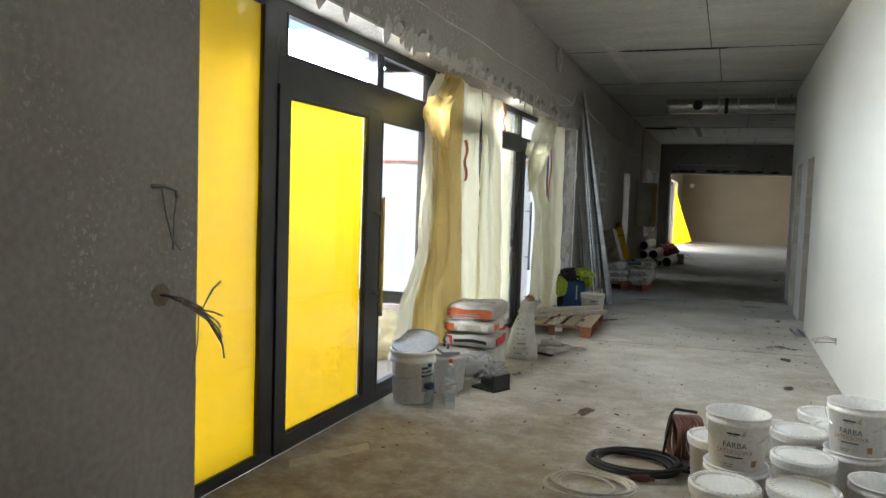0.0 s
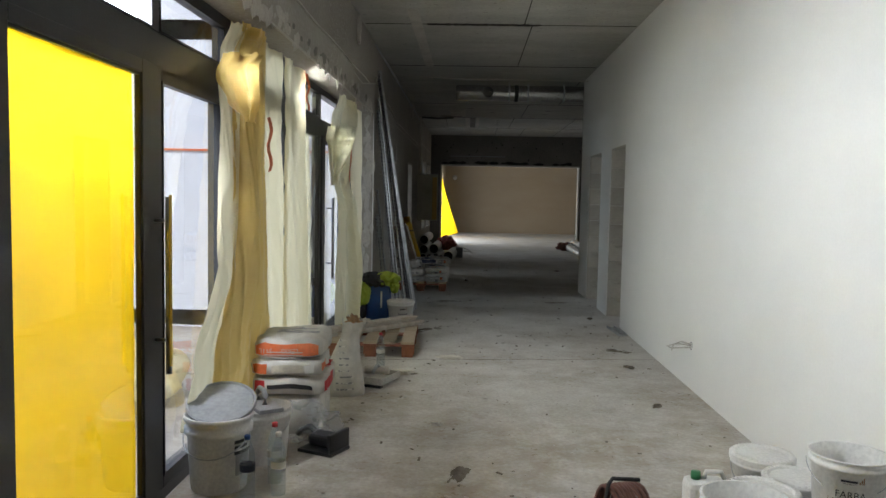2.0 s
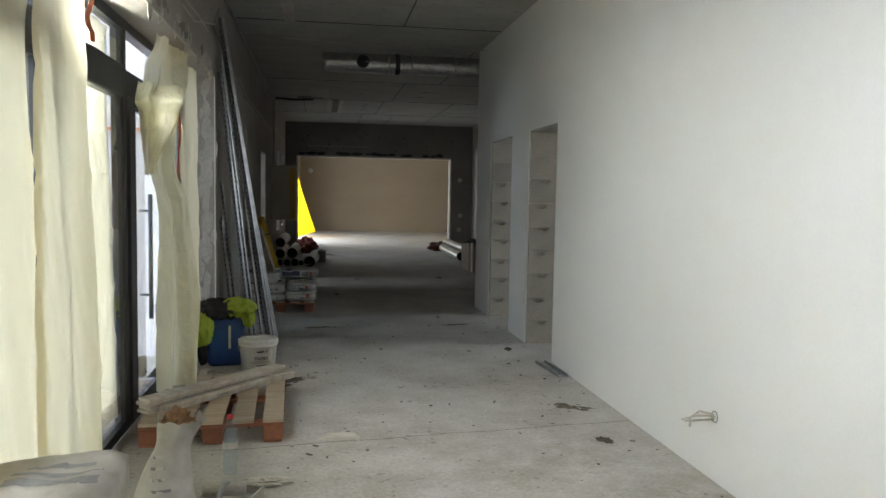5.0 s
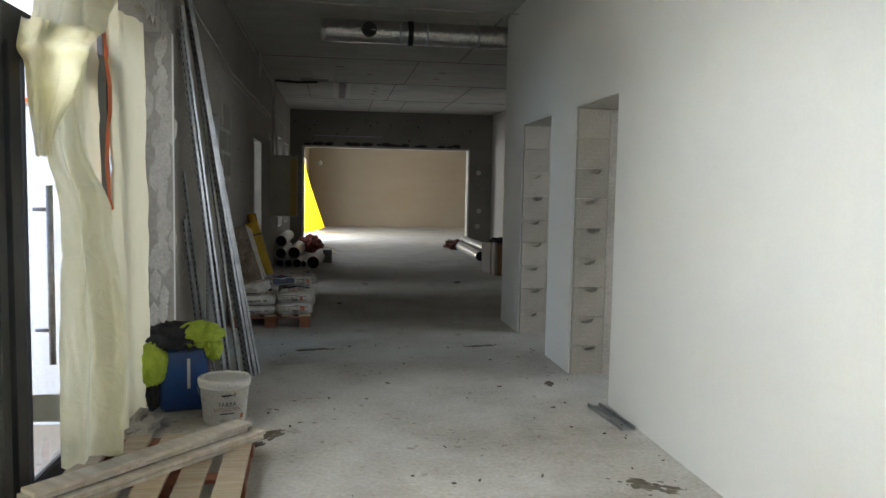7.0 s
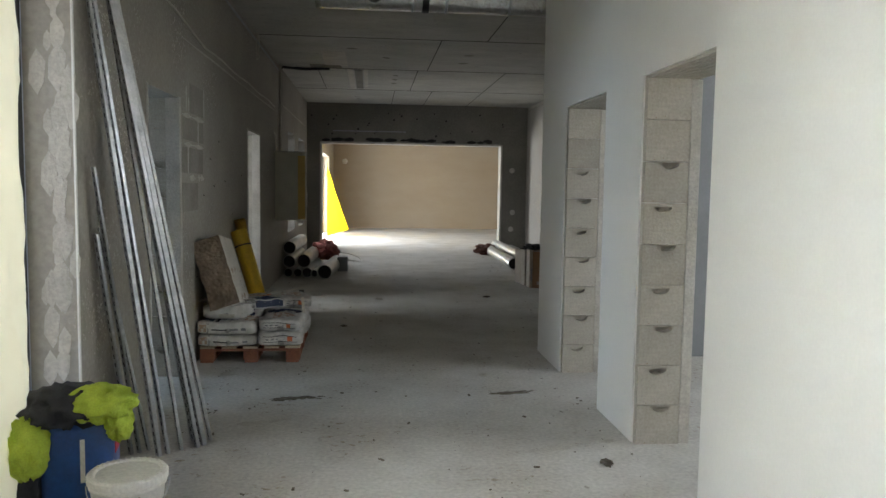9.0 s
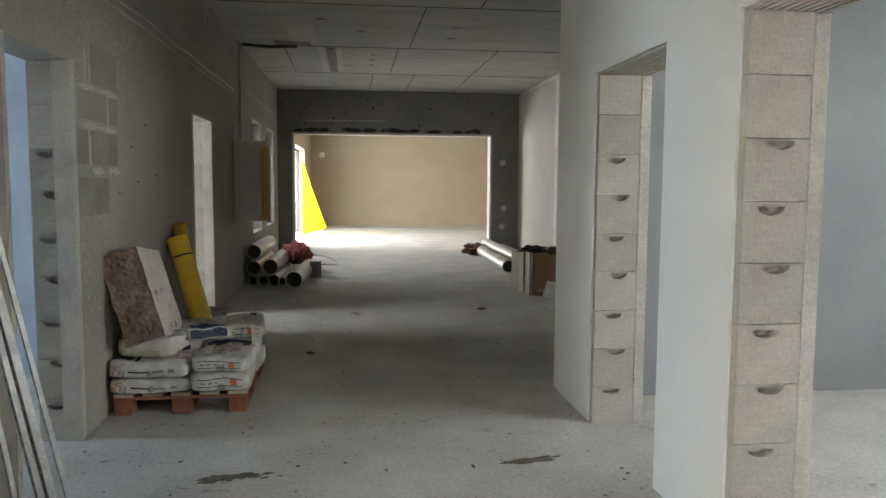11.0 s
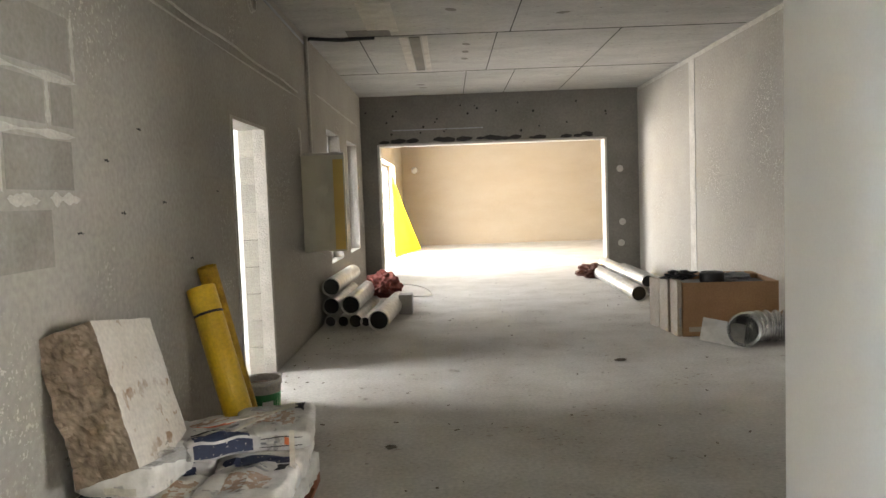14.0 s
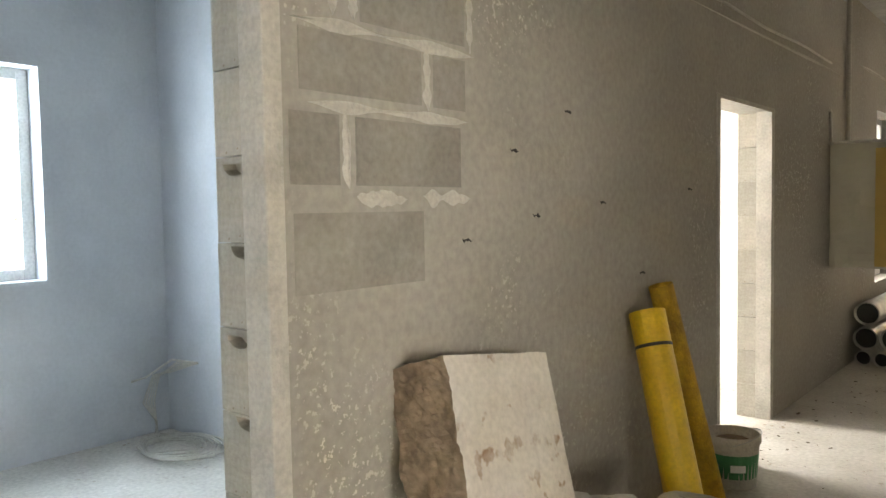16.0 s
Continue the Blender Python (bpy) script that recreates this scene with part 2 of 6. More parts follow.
M = dict(
    floor=trodden(mat("concrete_floor", (0.70, 0.68, 0.635), (0.46, 0.43, 0.38), 0.85, big=1.6, fine=40, bump=0.25, contrast=0.9, grain=0.76,
                      speck=((0.27, 0.22, 0.165), 19, 0.61, 0.50))),
    white=mat("white_skim_plaster", (0.78, 0.77, 0.74), (0.70, 0.69, 0.66), 0.7, big=0.45, fine=70, bump=0.03, contrast=0.9, grain=0.96),
    plaster=mat("grey_cement_plaster", (0.44, 0.405, 0.35), (0.31, 0.285, 0.245), 0.88, big=0.9, fine=30, bump=0.3, contrast=0.9,
                speck=((0.62, 0.57, 0.49), 55, 0.60, 0.50)),
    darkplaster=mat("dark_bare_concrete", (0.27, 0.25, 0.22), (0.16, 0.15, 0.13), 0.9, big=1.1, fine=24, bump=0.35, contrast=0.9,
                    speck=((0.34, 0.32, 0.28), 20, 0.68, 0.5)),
    smoothgrey=mat("smooth_grey_plaster", (0.27, 0.275, 0.275), (0.21, 0.215, 0.22), 0.8, big=0.7, fine=50, bump=0.06, grain=0.93),
    cloudy=mat("half_dry_pale_plaster", (0.66, 0.68, 0.70), (0.36, 0.38, 0.41), 0.8, big=0.75, fine=40, bump=0.12, contrast=1.0, grain=0.92),
    tan=mat("tan_rough_plaster", (0.42, 0.35, 0.26), (0.33, 0.26, 0.18), 0.88, big=0.9, fine=25, bump=0.3, streak=(1, 1, 2.4), contrast=1.6),
    ceiling=mat("bare_concrete_ceiling", (0.52, 0.505, 0.465), (0.36, 0.345, 0.315), 0.85, big=1.3, fine=26, bump=0.3, contrast=0.9, streak=(1, 2.2, 1),
                speck=((0.16, 0.15, 0.135), 13, 0.67)),
    mortar=mat("mortar_patch", (0.60, 0.57, 0.51), (0.47, 0.44, 0.39), 0.9, big=5, fine=60, bump=0.6),
    greyblock=mat("exposed_grey_block", (0.34, 0.315, 0.27), (0.26, 0.24, 0.205), 0.9, big=3, fine=40, bump=0.4),
    darkcrack=mat("dark_joint", (0.03, 0.028, 0.025), rough=0.95, bump=0.4),
    block=mat("silicate_block", (0.50, 0.465, 0.40), (0.40, 0.365, 0.305), 0.9, big=3, fine=60, bump=0.4, vary=0.1,
              speck=((0.30, 0.25, 0.2), 30, 0.68)),
    frame=mat("anthracite_aluminium", (0.035, 0.036, 0.04), (0.05, 0.05, 0.05), 0.45, big=4, fine=90, bump=0.04),
    steel=mat("galvanised_steel", (0.55, 0.56, 0.57), (0.38, 0.39, 0.40), 0.38, 0.9, big=9, fine=70, bump=0.08),
    foil=mat("crumpled_foil", (0.75, 0.75, 0.74), (0.6, 0.6, 0.6), 0.24, 0.95, big=14, fine=30, bump=0.9),
    whiteplastic=mat("white_plastic", (0.80, 0.79, 0.76), (0.72, 0.70, 0.66), 0.42, big=5, fine=60, bump=0.05,
                     speck=((0.5, 0.46, 0.4), 14, 0.71)),
    greyplastic=mat("grey_plastic", (0.42, 0.43, 0.45), rough=0.5, big=5, bump=0.05),
    black=mat("black_rubber", (0.018, 0.018, 0.018), rough=0.6, big=6, bump=0.1),
    blackplastic=mat("black_plastic", (0.02, 0.02, 0.022), rough=0.4, big=6, bump=0.05),
    ink=mat("black_print", (0.03, 0.03, 0.035), rough=0.6, bump=0),
    orange=mat("orange_print", (0.80, 0.16, 0.04), (0.70, 0.20, 0.08), 0.6, big=8, bump=0.05),
    red=mat("red_print", (0.65, 0.04, 0.05), rough=0.6, bump=0.05),
    brownprint=mat("brown_print", (0.45, 0.22, 0.10), rough=0.6, bump=0),
    blueprint=mat("navy_print", (0.016, 0.026, 0.065), (0.03, 0.042, 0.09), 0.5, bump=0.05,
                  speck=((0.62, 0.60, 0.55), 60, 0.66)),
    fadebrown=mat("faded_colour_print", (0.42, 0.26, 0.16), (0.55, 0.42, 0.33), 0.6, big=9, bump=0.05, speck=((0.62, 0.60, 0.55), 30, 0.52)),
    fadegrey=mat("faded_grey_print", (0.3, 0.3, 0.31), rough=0.6, bump=0, speck=((0.62, 0.60, 0.55), 26, 0.48)),
    panelfilm=film_mat("dusty_panel_film", (0.62, 0.59, 0.48), 0.2, rough=0.5, wrinkle=0.7, scale=5),
    greyprint=mat("grey_print", (0.35, 0.35, 0.35), rough=0.6, bump=0),
    bag=mat("paper_sack", (0.70, 0.68, 0.63), (0.55, 0.52, 0.46), 0.7, big=5, fine=14, bump=0.5, vary=0.08),
    dirtybag=mat("dusty_paper_sack", (0.74, 0.72, 0.68), (0.58, 0.55, 0.50), 0.6, big=7, fine=18, bump=0.8, vary=0.12,
                 speck=((0.34, 0.32, 0.30), 15, 0.62)),
    wood=mat("pallet_wood", (0.58, 0.48, 0.35), (0.44, 0.34, 0.23), 0.8, big=2.5, fine=60, bump=0.3, streak=(1, 12, 6), vary=0.18),
    redwood=mat("red_stained_wood", (0.36, 0.14, 0.07), (0.24, 0.09, 0.05), 0.8, big=3, fine=50, bump=0.3, vary=0.12),
    whitewood=mat("whitewashed_board", (0.72, 0.67, 0.59), (0.56, 0.48, 0.38), 0.75, big=2, fine=50, bump=0.25, streak=(2, 10, 6), vary=0.1),
    blue=mat("blue_plastic", (0.02, 0.09, 0.34), (0.03, 0.07, 0.22), 0.4, big=5, bump=0.06),
    hivis=mat("hi_vis_fabric", (0.50, 0.62, 0.06), (0.38, 0.50, 0.05), 0.8, big=12, fine=120, bump=0.4),
    darkcloth=mat("dark_fabric", (0.025, 0.027, 0.035), (0.05, 0.05, 0.06), 0.9, big=10, fine=120, bump=0.4),
    yellowtube=mat("yellow_plastic", (0.80, 0.52, 0.02), (0.62, 0.38, 0.02), 0.4, big=4, fine=50, bump=0.08,
                   speck=((0.2, 0.14, 0.03), 5, 0.68)),
    yellownet=mat("yellow_mesh_roll", (0.70, 0.42, 0.02), (0.32, 0.18, 0.01), 0.7, big=9, fine=90, bump=0.5, contrast=0.5),
    aerated=mat("pale_foam_concrete", (0.66, 0.61, 0.53), (0.56, 0.50, 0.42), 0.9, big=3, fine=40, bump=0.4,
                speck=((0.27, 0.17, 0.1), 9, 0.58, 0.42)),
    brokenblock=mat("broken_brown_concrete", (0.31, 0.235, 0.165), (0.20, 0.145, 0.10), 0.95, big=9, fine=40, bump=0.8),
    cardboard=mat("cardboard", (0.40, 0.23, 0.11), (0.31, 0.17, 0.08), 0.8, big=2, fine=60, bump=0.1),
    palecard=mat("pale_cardboard", (0.52, 0.45, 0.36), (0.42, 0.35, 0.27), 0.8, big=3, bump=0.15),
    cable=mat("pale_cable", (0.62, 0.59, 0.52), rough=0.5, bump=0),
    rustcable=mat("rust_brown_cable", (0.17, 0.06, 0.035), (0.11, 0.04, 0.03), 0.6, bump=0.1),
    redmesh=mat("red_net_bag", (0.33, 0.085, 0.06), (0.2, 0.05, 0.04), 0.8, big=20, fine=80, bump=0.9),
    # near-black: painted shade of hollow duct ends, and the joint sleeve's own colour
    shade_sleeve=mat("pipe_shade_and_sleeve", (0.03, 0.03, 0.03), rough=0.7, bump=0),
    pipefoil=mat("foil_clad_pipe", (0.66, 0.65, 0.61), (0.45, 0.44, 0.41), 0.36, 0.6, big=8, fine=30, bump=0.4),
    paper=mat("paper_scrap", (0.72, 0.68, 0.58), (0.5, 0.45, 0.36), 0.85, big=6, bump=0.3),
    green=mat("green_label", (0.03, 0.20, 0.07), rough=0.5, bump=0),
    sand=mat("sandy_ground", (0.52, 0.48, 0.42), (0.38, 0.34, 0.29), 0.95, big=1.2, fine=16, bump=0.8),
    render_white=mat("white_facade_render", (0.72, 0.77, 0.86), (0.66, 0.71, 0.80), 0.85, big=0.8, fine=50, bump=0.1),
    dirt=mat("floor_debris", (0.10, 0.075, 0.05), (0.2, 0.17, 0.13), 0.95, big=8, bump=0.4),
    film=film_mat("cream_plastic_sheet", (0.84, 0.77, 0.54), 0.48, wrinkle=0.4, scale=4),
    # deep yellow holds weaker backlight on doubled film, and window glow on the panel
    film2=film_mat("yellow_sheet_light_toned", (0.72, 0.52, 0.17), 0.38, rough=0.3, wrinkle=0.45),
    film3=film_mat("thin_cream_sheet", (0.90, 0.86, 0.62), 0.5, clear=0.06, rough=0.18, wrinkle=0.6, scale=9),
    yellow=film_mat("yellow_protective_film", (0.95, 0.56, 0.008), 0.6, rough=0.3, wrinkle=0.12, scale=2.5),
    clearbag=film_mat("clear_crinkled_plastic", (0.9, 0.9, 0.9), 0.35, clear=0.8, rough=0.12, wrinkle=1.0, scale=14),
    glass=glass_mat("window_glass"),
    bottle=film_mat("clear_bottle_plastic", (0.85, 0.92, 0.97), 0.3, clear=0.86, rough=0.08, wrinkle=0.4, scale=30),
)

# ---- building helpers ----


def link(name, bm, material, smooth=False):
    me = bpy.data.meshes.new(name)
    bmesh.ops.recalc_face_normals(bm, faces=bm.faces)
    bm.to_mesh(me)
    bm.free()
    for q in me.polygons:
        q.use_smooth = smooth
    for k in (material if isinstance(material, (list, tuple)) else [material]):
        me.materials.append(k)
    return new(name, me)


def part(name, bm, material, parent, label="", smooth=False):
    ob = link(name, bm, material, smooth)
    ob.parent = parent
    return tagged(ob, label)


def thing(name, label, category, m=None, group="", kind=""):
    ob = new(name)
    ob.empty_display_size = 0.1
    ob.matrix_world = m if m is not None else Matrix()
    return tagged(ob, label, category, group, kind)


def box(x0, x1, y0, y1, z0, z1, bevel=0.0, bm=None, m=None):
    bm = bm or bmesh.new()
    t = Matrix.Translation(((x0 + x1) / 2, (y0 + y1) / 2, (z0 + z1) / 2)) @ Matrix.Diagonal((x1 - x0, y1 - y0, z1 - z0, 1))
    made = bmesh.ops.create_cube(bm, size=1, matrix=(m @ t) if m is not None else t)
    if bevel:
        edges = list({e for v in made["verts"] for e in v.link_edges})
        bmesh.ops.bevel(bm, geom=edges, offset=bevel, segments=2, affect='EDGES', profile=0.5)
    return bm


def lathe(profile, seg=32, bm=None, m=None, cap=True):
    """Turned shape from (radius, height) pairs, bottom to top."""
    bm = bm or bmesh.new()
    m = m if m is not None else Matrix()
    rings = []
    for r, z in profile:
        rings.append([bm.verts.new(m @ Vector((r * math.cos(2 * math.pi * i / seg), r * math.sin(2 * math.pi * i / seg), z))) for i in range(seg)])
    for a, b in zip(rings, rings[1:]):
        for i in range(seg):
            bm.faces.new((a[i], a[(i + 1) % seg], b[(i + 1) % seg], b[i]))
    if cap:
        bm.faces.new(rings[0][::-1])
        bm.faces.new(rings[-1])
    return bm


def tube(points, r, seg=8, bm=None, closed=False):
    """Round cord along points."""
    bm = bm or bmesh.new()
    pts = [Vector(q) for q in points]
    rings = []
    for i, q in enumerate(pts):
        d = (pts[(i + 1) % len(pts)] - pts[i - 1]) if closed else (pts[min(i + 1, len(pts) - 1)] - pts[max(i - 1, 0)])
        k = d.normalized().to_track_quat('Z', 'Y').to_matrix()
        rings.append([bm.verts.new(q + k @ Vector((r * math.cos(2 * math.pi * j / seg), r * math.sin(2 * math.pi * j / seg), 0))) for j in range(seg)])
    pairs = list(zip(rings, rings[1:])) + ([(rings[-1], rings[0])] if closed else [])
    for a, b in pairs:
        for j in range(seg):
            bm.faces.new((a[j], a[(j + 1) % seg], b[(j + 1) % seg], b[j]))
    if not closed:
        bm.faces.new(rings[0][::-1])
        bm.faces.new(rings[-1])
    return bm


def panel(axis, lo, hi, u0, u1, z0, z1, openings=()):
    """Wall from lo to hi in thickness; u runs along it. axis 'x': the wall faces x and u is y. Openings (u0, u1, z0, z1) go through."""
    us = sorted({u0, u1, *[k for o in openings for k in o[:2] if u0 < k < u1]})
    zs = sorted({z0, z1, *[k for o in openings for k in o[2:] if z0 < k < z1]})
    solid = lambda i, j: (0 <= i < len(us) - 1 and 0 <= j < len(zs) - 1 and not any(
        o[0] <= (us[i] + us[i + 1]) / 2 <= o[1] and o[2] <= (zs[j] + zs[j + 1]) / 2 <= o[3] for o in openings))
    bm = bmesh.new()
    verts = {}

    def v(t, u, z):
        if (t, u, z) not in verts:
            verts[t, u, z] = bm.verts.new((t, u, z) if axis == 'x' else (u, t, z))
        return verts[t, u, z]

    for i in range(len(us) - 1):
        for j in range(len(zs) - 1):
            if not solid(i, j):
                continue
            a, b, c, d = us[i], us[i + 1], zs[j], zs[j + 1]
            for t in (lo, hi):
                bm.faces.new((v(t, a, c), v(t, b, c), v(t, b, d), v(t, a, d)))
            for di, dj, e in ((-1, 0, ((a, c), (a, d))), (1, 0, ((b, c), (b, d))), (0, -1, ((a, c), (b, c))), (0, 1, ((a, d), (b, d)))):
                if not solid(i + di, j + dj):
                    bm.faces.new((v(lo, *e[0]), v(hi, *e[0]), v(hi, *e[1]), v(lo, *e[1])))
    return bm


def setting(name, bm, material, label, category):
    return tagged(link(name, bm, material), label, category, kind="structure")


# ---- structure ----
H = 3.45
XL, XR = -2.10, 0.96
YF = 25.0
setting("ground", box(-300, 300, -300, 300, -0.5, -0.22), M["sand"], "pale sandy building-site ground outside", "ground")
setting("floor", box(-2.34, 1.3, -3.3, 8.85, -0.2, 0), M["floor"], "dusty grey raw concrete floor with brown stains", "floor")
setting("floor_middle", box(-5.75, 5.3, 11.0, 25.0, -0.2, 0), M["floor"], "dusty grey raw concrete floor with brown stains", "floor")
setting("floor_side", box(-2.34, 5.3, 8.85, 11.0, -0.2, 0), M["floor"], "dusty grey raw concrete floor with brown stains", "floor")
setting("floor_end", box(-2.34, 5.0, 25.0, 35.3, -0.2, 0), M["floor"], "dusty grey raw concrete floor of the far room", "floor")
setting("ceiling", box(-2.42, 1.3, -3.3, 8.85, H, H + 0.25), M["ceiling"], "bare grey precast concrete slab ceiling", "ceiling")
setting("ceiling_middle", box(-5.75, 5.3, 11.0, 25.0, H, H + 0.25), M["ceiling"], "bare grey precast concrete slab ceiling", "ceiling")
setting("ceiling_side", box(-2.42, 5.3, 8.85, 11.0, H, H + 0.25), M["ceiling"], "bare grey precast concrete slab ceiling", "ceiling")
setting("ceiling_end", box(-2.42, 5.0, 25.0, 35.3, H, H + 0.25), M["ceiling"], "bare grey precast concrete slab ceiling", "ceiling")
wall_right = setting("wall_right", panel('x', XR, XR + 0.34, -3.0, 13.95, 0, H, [(10.42, 11.36, 0, 2.19), (12.06, 13.12, 0, 2.19)]),
        M["white"], "smooth white skimmed plaster wall with two doorways", "wall")
wall_left = setting("wall_left", panel('x', XL - 0.24, XL, -3.0, 25.0, 0, H,
        [(2.64, 10.98, 0, 2.56), (12.25, 13.12, 0, 2.18), (16.38, 17.42, 0, 2.18), (20.9, 22.1, 0.68, 2.5), (22.9, 24.2, 0.68, 2.5)]),
        M["plaster"], "grey cement-plastered wall with doorways and windows", "wall")
setting("wall_behind", panel('y', -3.3, -3.0, -2.34, 1.3, 0, H), M["plaster"], "grey plastered end wall behind the entry", "wall")
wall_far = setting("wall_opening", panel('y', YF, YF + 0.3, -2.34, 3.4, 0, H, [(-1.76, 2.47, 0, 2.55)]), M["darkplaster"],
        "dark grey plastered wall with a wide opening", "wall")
setting("wall_east", panel('x', 3.1, 3.4, 13.95, YF, 0, H), M["plaster"], "stained grey plaster wall of the rear hall", "wall")
setting("wall_cross", panel('y', 13.65, 13.95, XR + 0.34, 5.0, 0, H), M["smoothgrey"], "grey plastered cross wall", "wall")
setting("wall_room_south", panel('y', 8.7, 9.0, XR + 0.34, 5.0, 0, H), M["smoothgrey"], "grey plastered side room wall", "wall")
setting("wall_room_east", panel('x', 5.0, 5.3, 8.7, 13.95, 0, H, [(9.5, 12.5, 1.0, 2.3)]), M["smoothgrey"], "grey plastered side room wall with a window", "wall")
setting("wall_end", panel('y', 35.0, 35.3, -2.34, 5.0, 0, H), M["tan"], "tan rough plastered end wall", "wall")
setting("wall_end_left", panel('x', -2.3, -1.95, YF + 0.3, 35.0, 0, H, [(27.0, 31.8, 0, 2.45)]), M["tan"], "tan plastered wall with a wide glazed opening", "wall")
setting("wall_end_right", panel('x', 4.7, 5.0, YF + 0.3, 35.0, 0, H), M["tan"], "tan plastered wall", "wall")
# side rooms and the wing outside
setting("wall_wing_south", panel('y', 11.0, 11.3, -12.0, XL - 0.24, -0.3, 4.2), M["render_white"], "white rendered outer wall of the wing", "wall")
setting("wall_wing_west", panel('x', -5.75, -5.4, 11.3, 18.8, 0, H, [(12.5, 13.85, 1.13, 2.46), (16.0, 17.6, 1.0, 2.4)]), M["cloudy"],
        "pale plastered side room wall with windows", "wall")
setting("wall_room_divider", panel('y', 14.65, 14.9, -5.4, XL - 0.24, 0, H), M["cloudy"], "pale plastered partition wall", "wall")
setting("wall_room_north", panel('y', 18.5, 18.8, -5.4, XL - 0.24, 0, H), M["white"], "pale plastered partition wall", "wall")

# ---- shapes shared by several things ----


def glyphs(text, size, parent, material, place, name="lettering", label=""):
    """Flat letters whose every point is put where place(x, y) says; text is centred on x."""
    cu = bpy.data.curves.new("lettering", 'FONT')
    cu.body, cu.size, cu.align_x, cu.align_y = text, size, 'CENTER', 'CENTER'
    cu.resolution_u = 2
    tmp = new("lettering_source", cu)
    me = bpy.data.meshes.new_from_object(tmp.evaluated_get(bpy.context.evaluated_depsgraph_get()))
    bpy.data.objects.remove(tmp)
    for v in me.vertices:
        v.co = place(v.co.x, v.co.y)
    me.materials.append(material)
    ob = new(name, me)
    ob.parent = parent
    return tagged(ob, label)


def curved_patch(r0, r1, z0, z1, a0, a1, seg=10, bm=None):
    """Print on a slightly conical wall."""
    bm = bm or bmesh.new()
    rows = [[bm.verts.new((r * math.cos(a0 + (a1 - a0) * i / seg), r * math.sin(a0 + (a1 - a0) * i / seg), z)) for i in range(seg + 1)]
            for r, z in ((r0, z0), (r1, z1))]
    for i in range(seg):
        bm.faces.new((rows[0][i], rows[0][i + 1], rows[1][i + 1], rows[1][i]))
    return bm


def pail(m, label, lid=True, printed=True, face=-90, h=0.262, r=0.145, group="plastic paint pails", handle=None, text=True):
    """Plastic paint pail: conical shell, collar, print, wire handle, lid."""
    t = thing("paint_bucket", label, "bucket", m, group)
    rb = r * 0.86
    at = lambda z: rb + (r - rb) * z / h
    part("shell", lathe([(rb - 0.006, 0.0), (rb, 0.006), (at(h * 0.83), h * 0.83), (r + 0.004, h * 0.84), (r + 0.006, h * 0.9), (at(h * 0.9) + 0.001, h * 0.905),
                         (r + 0.001, h * 0.975), (r + 0.007, h * 0.98), (r + 0.007, h), (r - 0.004, h), (rb - 0.004, 0.008), (0.01, 0.008)], 40), M["whiteplastic"], t, smooth=True)
    a = radians(face)
    if printed:
        k = 0.0015
        if text:
            glyphs("FARBA", 0.040, t, M["ink"], lambda x, y: Vector(((at(.5 * h) + k) * math.cos(a + x / r), (at(.5 * h) + k) * math.sin(a + x / r), 0.50 * h + y)))
            glyphs("LATEKSOWA", 0.031, t, M["brownprint"], lambda x, y: Vector(((at(.4 * h) + k) * math.cos(a + x / r), (at(.4 * h) + k) * math.sin(a + x / r), 0.38 * h + y)))
        bm = bmesh.new()
        for z0, z1, d0, d1 in ((0.70, 0.735, -0.26, 0.16), (0.675, 0.682, -0.2, 0.1), (0.27, 0.295, -0.33, 0.30), (0.14, 0.15, -0.36, 0.0), (0.10, 0.11, -0.36, -0.05)):
            curved_patch(at(z0 * h) + k, at(z1 * h) + k, z0 * h, z1 * h, a + d0, a + d1, 8, bm)
        tagged(part("print", bm, M["ink"], t, "small black printed lines"), kind="stuff")
        bm = bmesh.new()
        for d in (0.2, 0.25, 0.30):
            curved_patch(at(.69 * h) + k, at(.76 * h) + k, 0.69 * h, (0.73 + (d - 0.2) * 0.6) * h, a + d, a + d + 0.03, 2, bm)
        curved_patch(at(.1 * h) + k, at(.25 * h) + k, 0.12 * h, 0.24 * h, a + 0.62, a + 0.82, 4, bm)
        tagged(part("emblem", bm, M["brownprint"], t, "small brown printed marks"), kind="stuff")
    if lid:
        part("lid", lathe([(r - 0.02, h + 0.001), (r + 0.010, h - 0.022), (r + 0.011, h + 0.006), (r + 0.004, h + 0.014), (r - 0.018, h + 0.014), (r - 0.024, h + 0.006), (0.02, h + 0.007)], 40),
             M["whiteplastic"], t, "white ribbed plastic lid", smooth=False)
        bm = bmesh.new()
        for i in range(36):
            b = 2 * math.pi * i / 36
            box(-0.004, 0.004, -0.007, 0.007, h + 0.013, h + 0.0175, 0, bm, pose((r - 0.006) * math.cos(b), (r - 0.006) * math.sin(b), 0, 0, 0, math.degrees(b) + 90))
        part("lid_ribs", bm, M["whiteplastic"], t)
    hd = handle if handle is not None else -50
    pts = []
    for i in range(17):
        u = math.pi * i / 16
        p0 = Vector(((r + 0.012) * math.cos(u), 0, 0))
        drop = radians(hd)
        q = Vector((p0.x, -math.sin(u) * (r + 0.012) * math.cos(drop), h * 0.86 + math.sin(u) * (r + 0.012) * math.sin(drop)))
        pts.append(pose(0, 0, 0, 0, 0, face + 90) @ q)
    part("handle", tube(pts, 0.0022, 6), M["steel"], t, "thin wire handle")
    return t


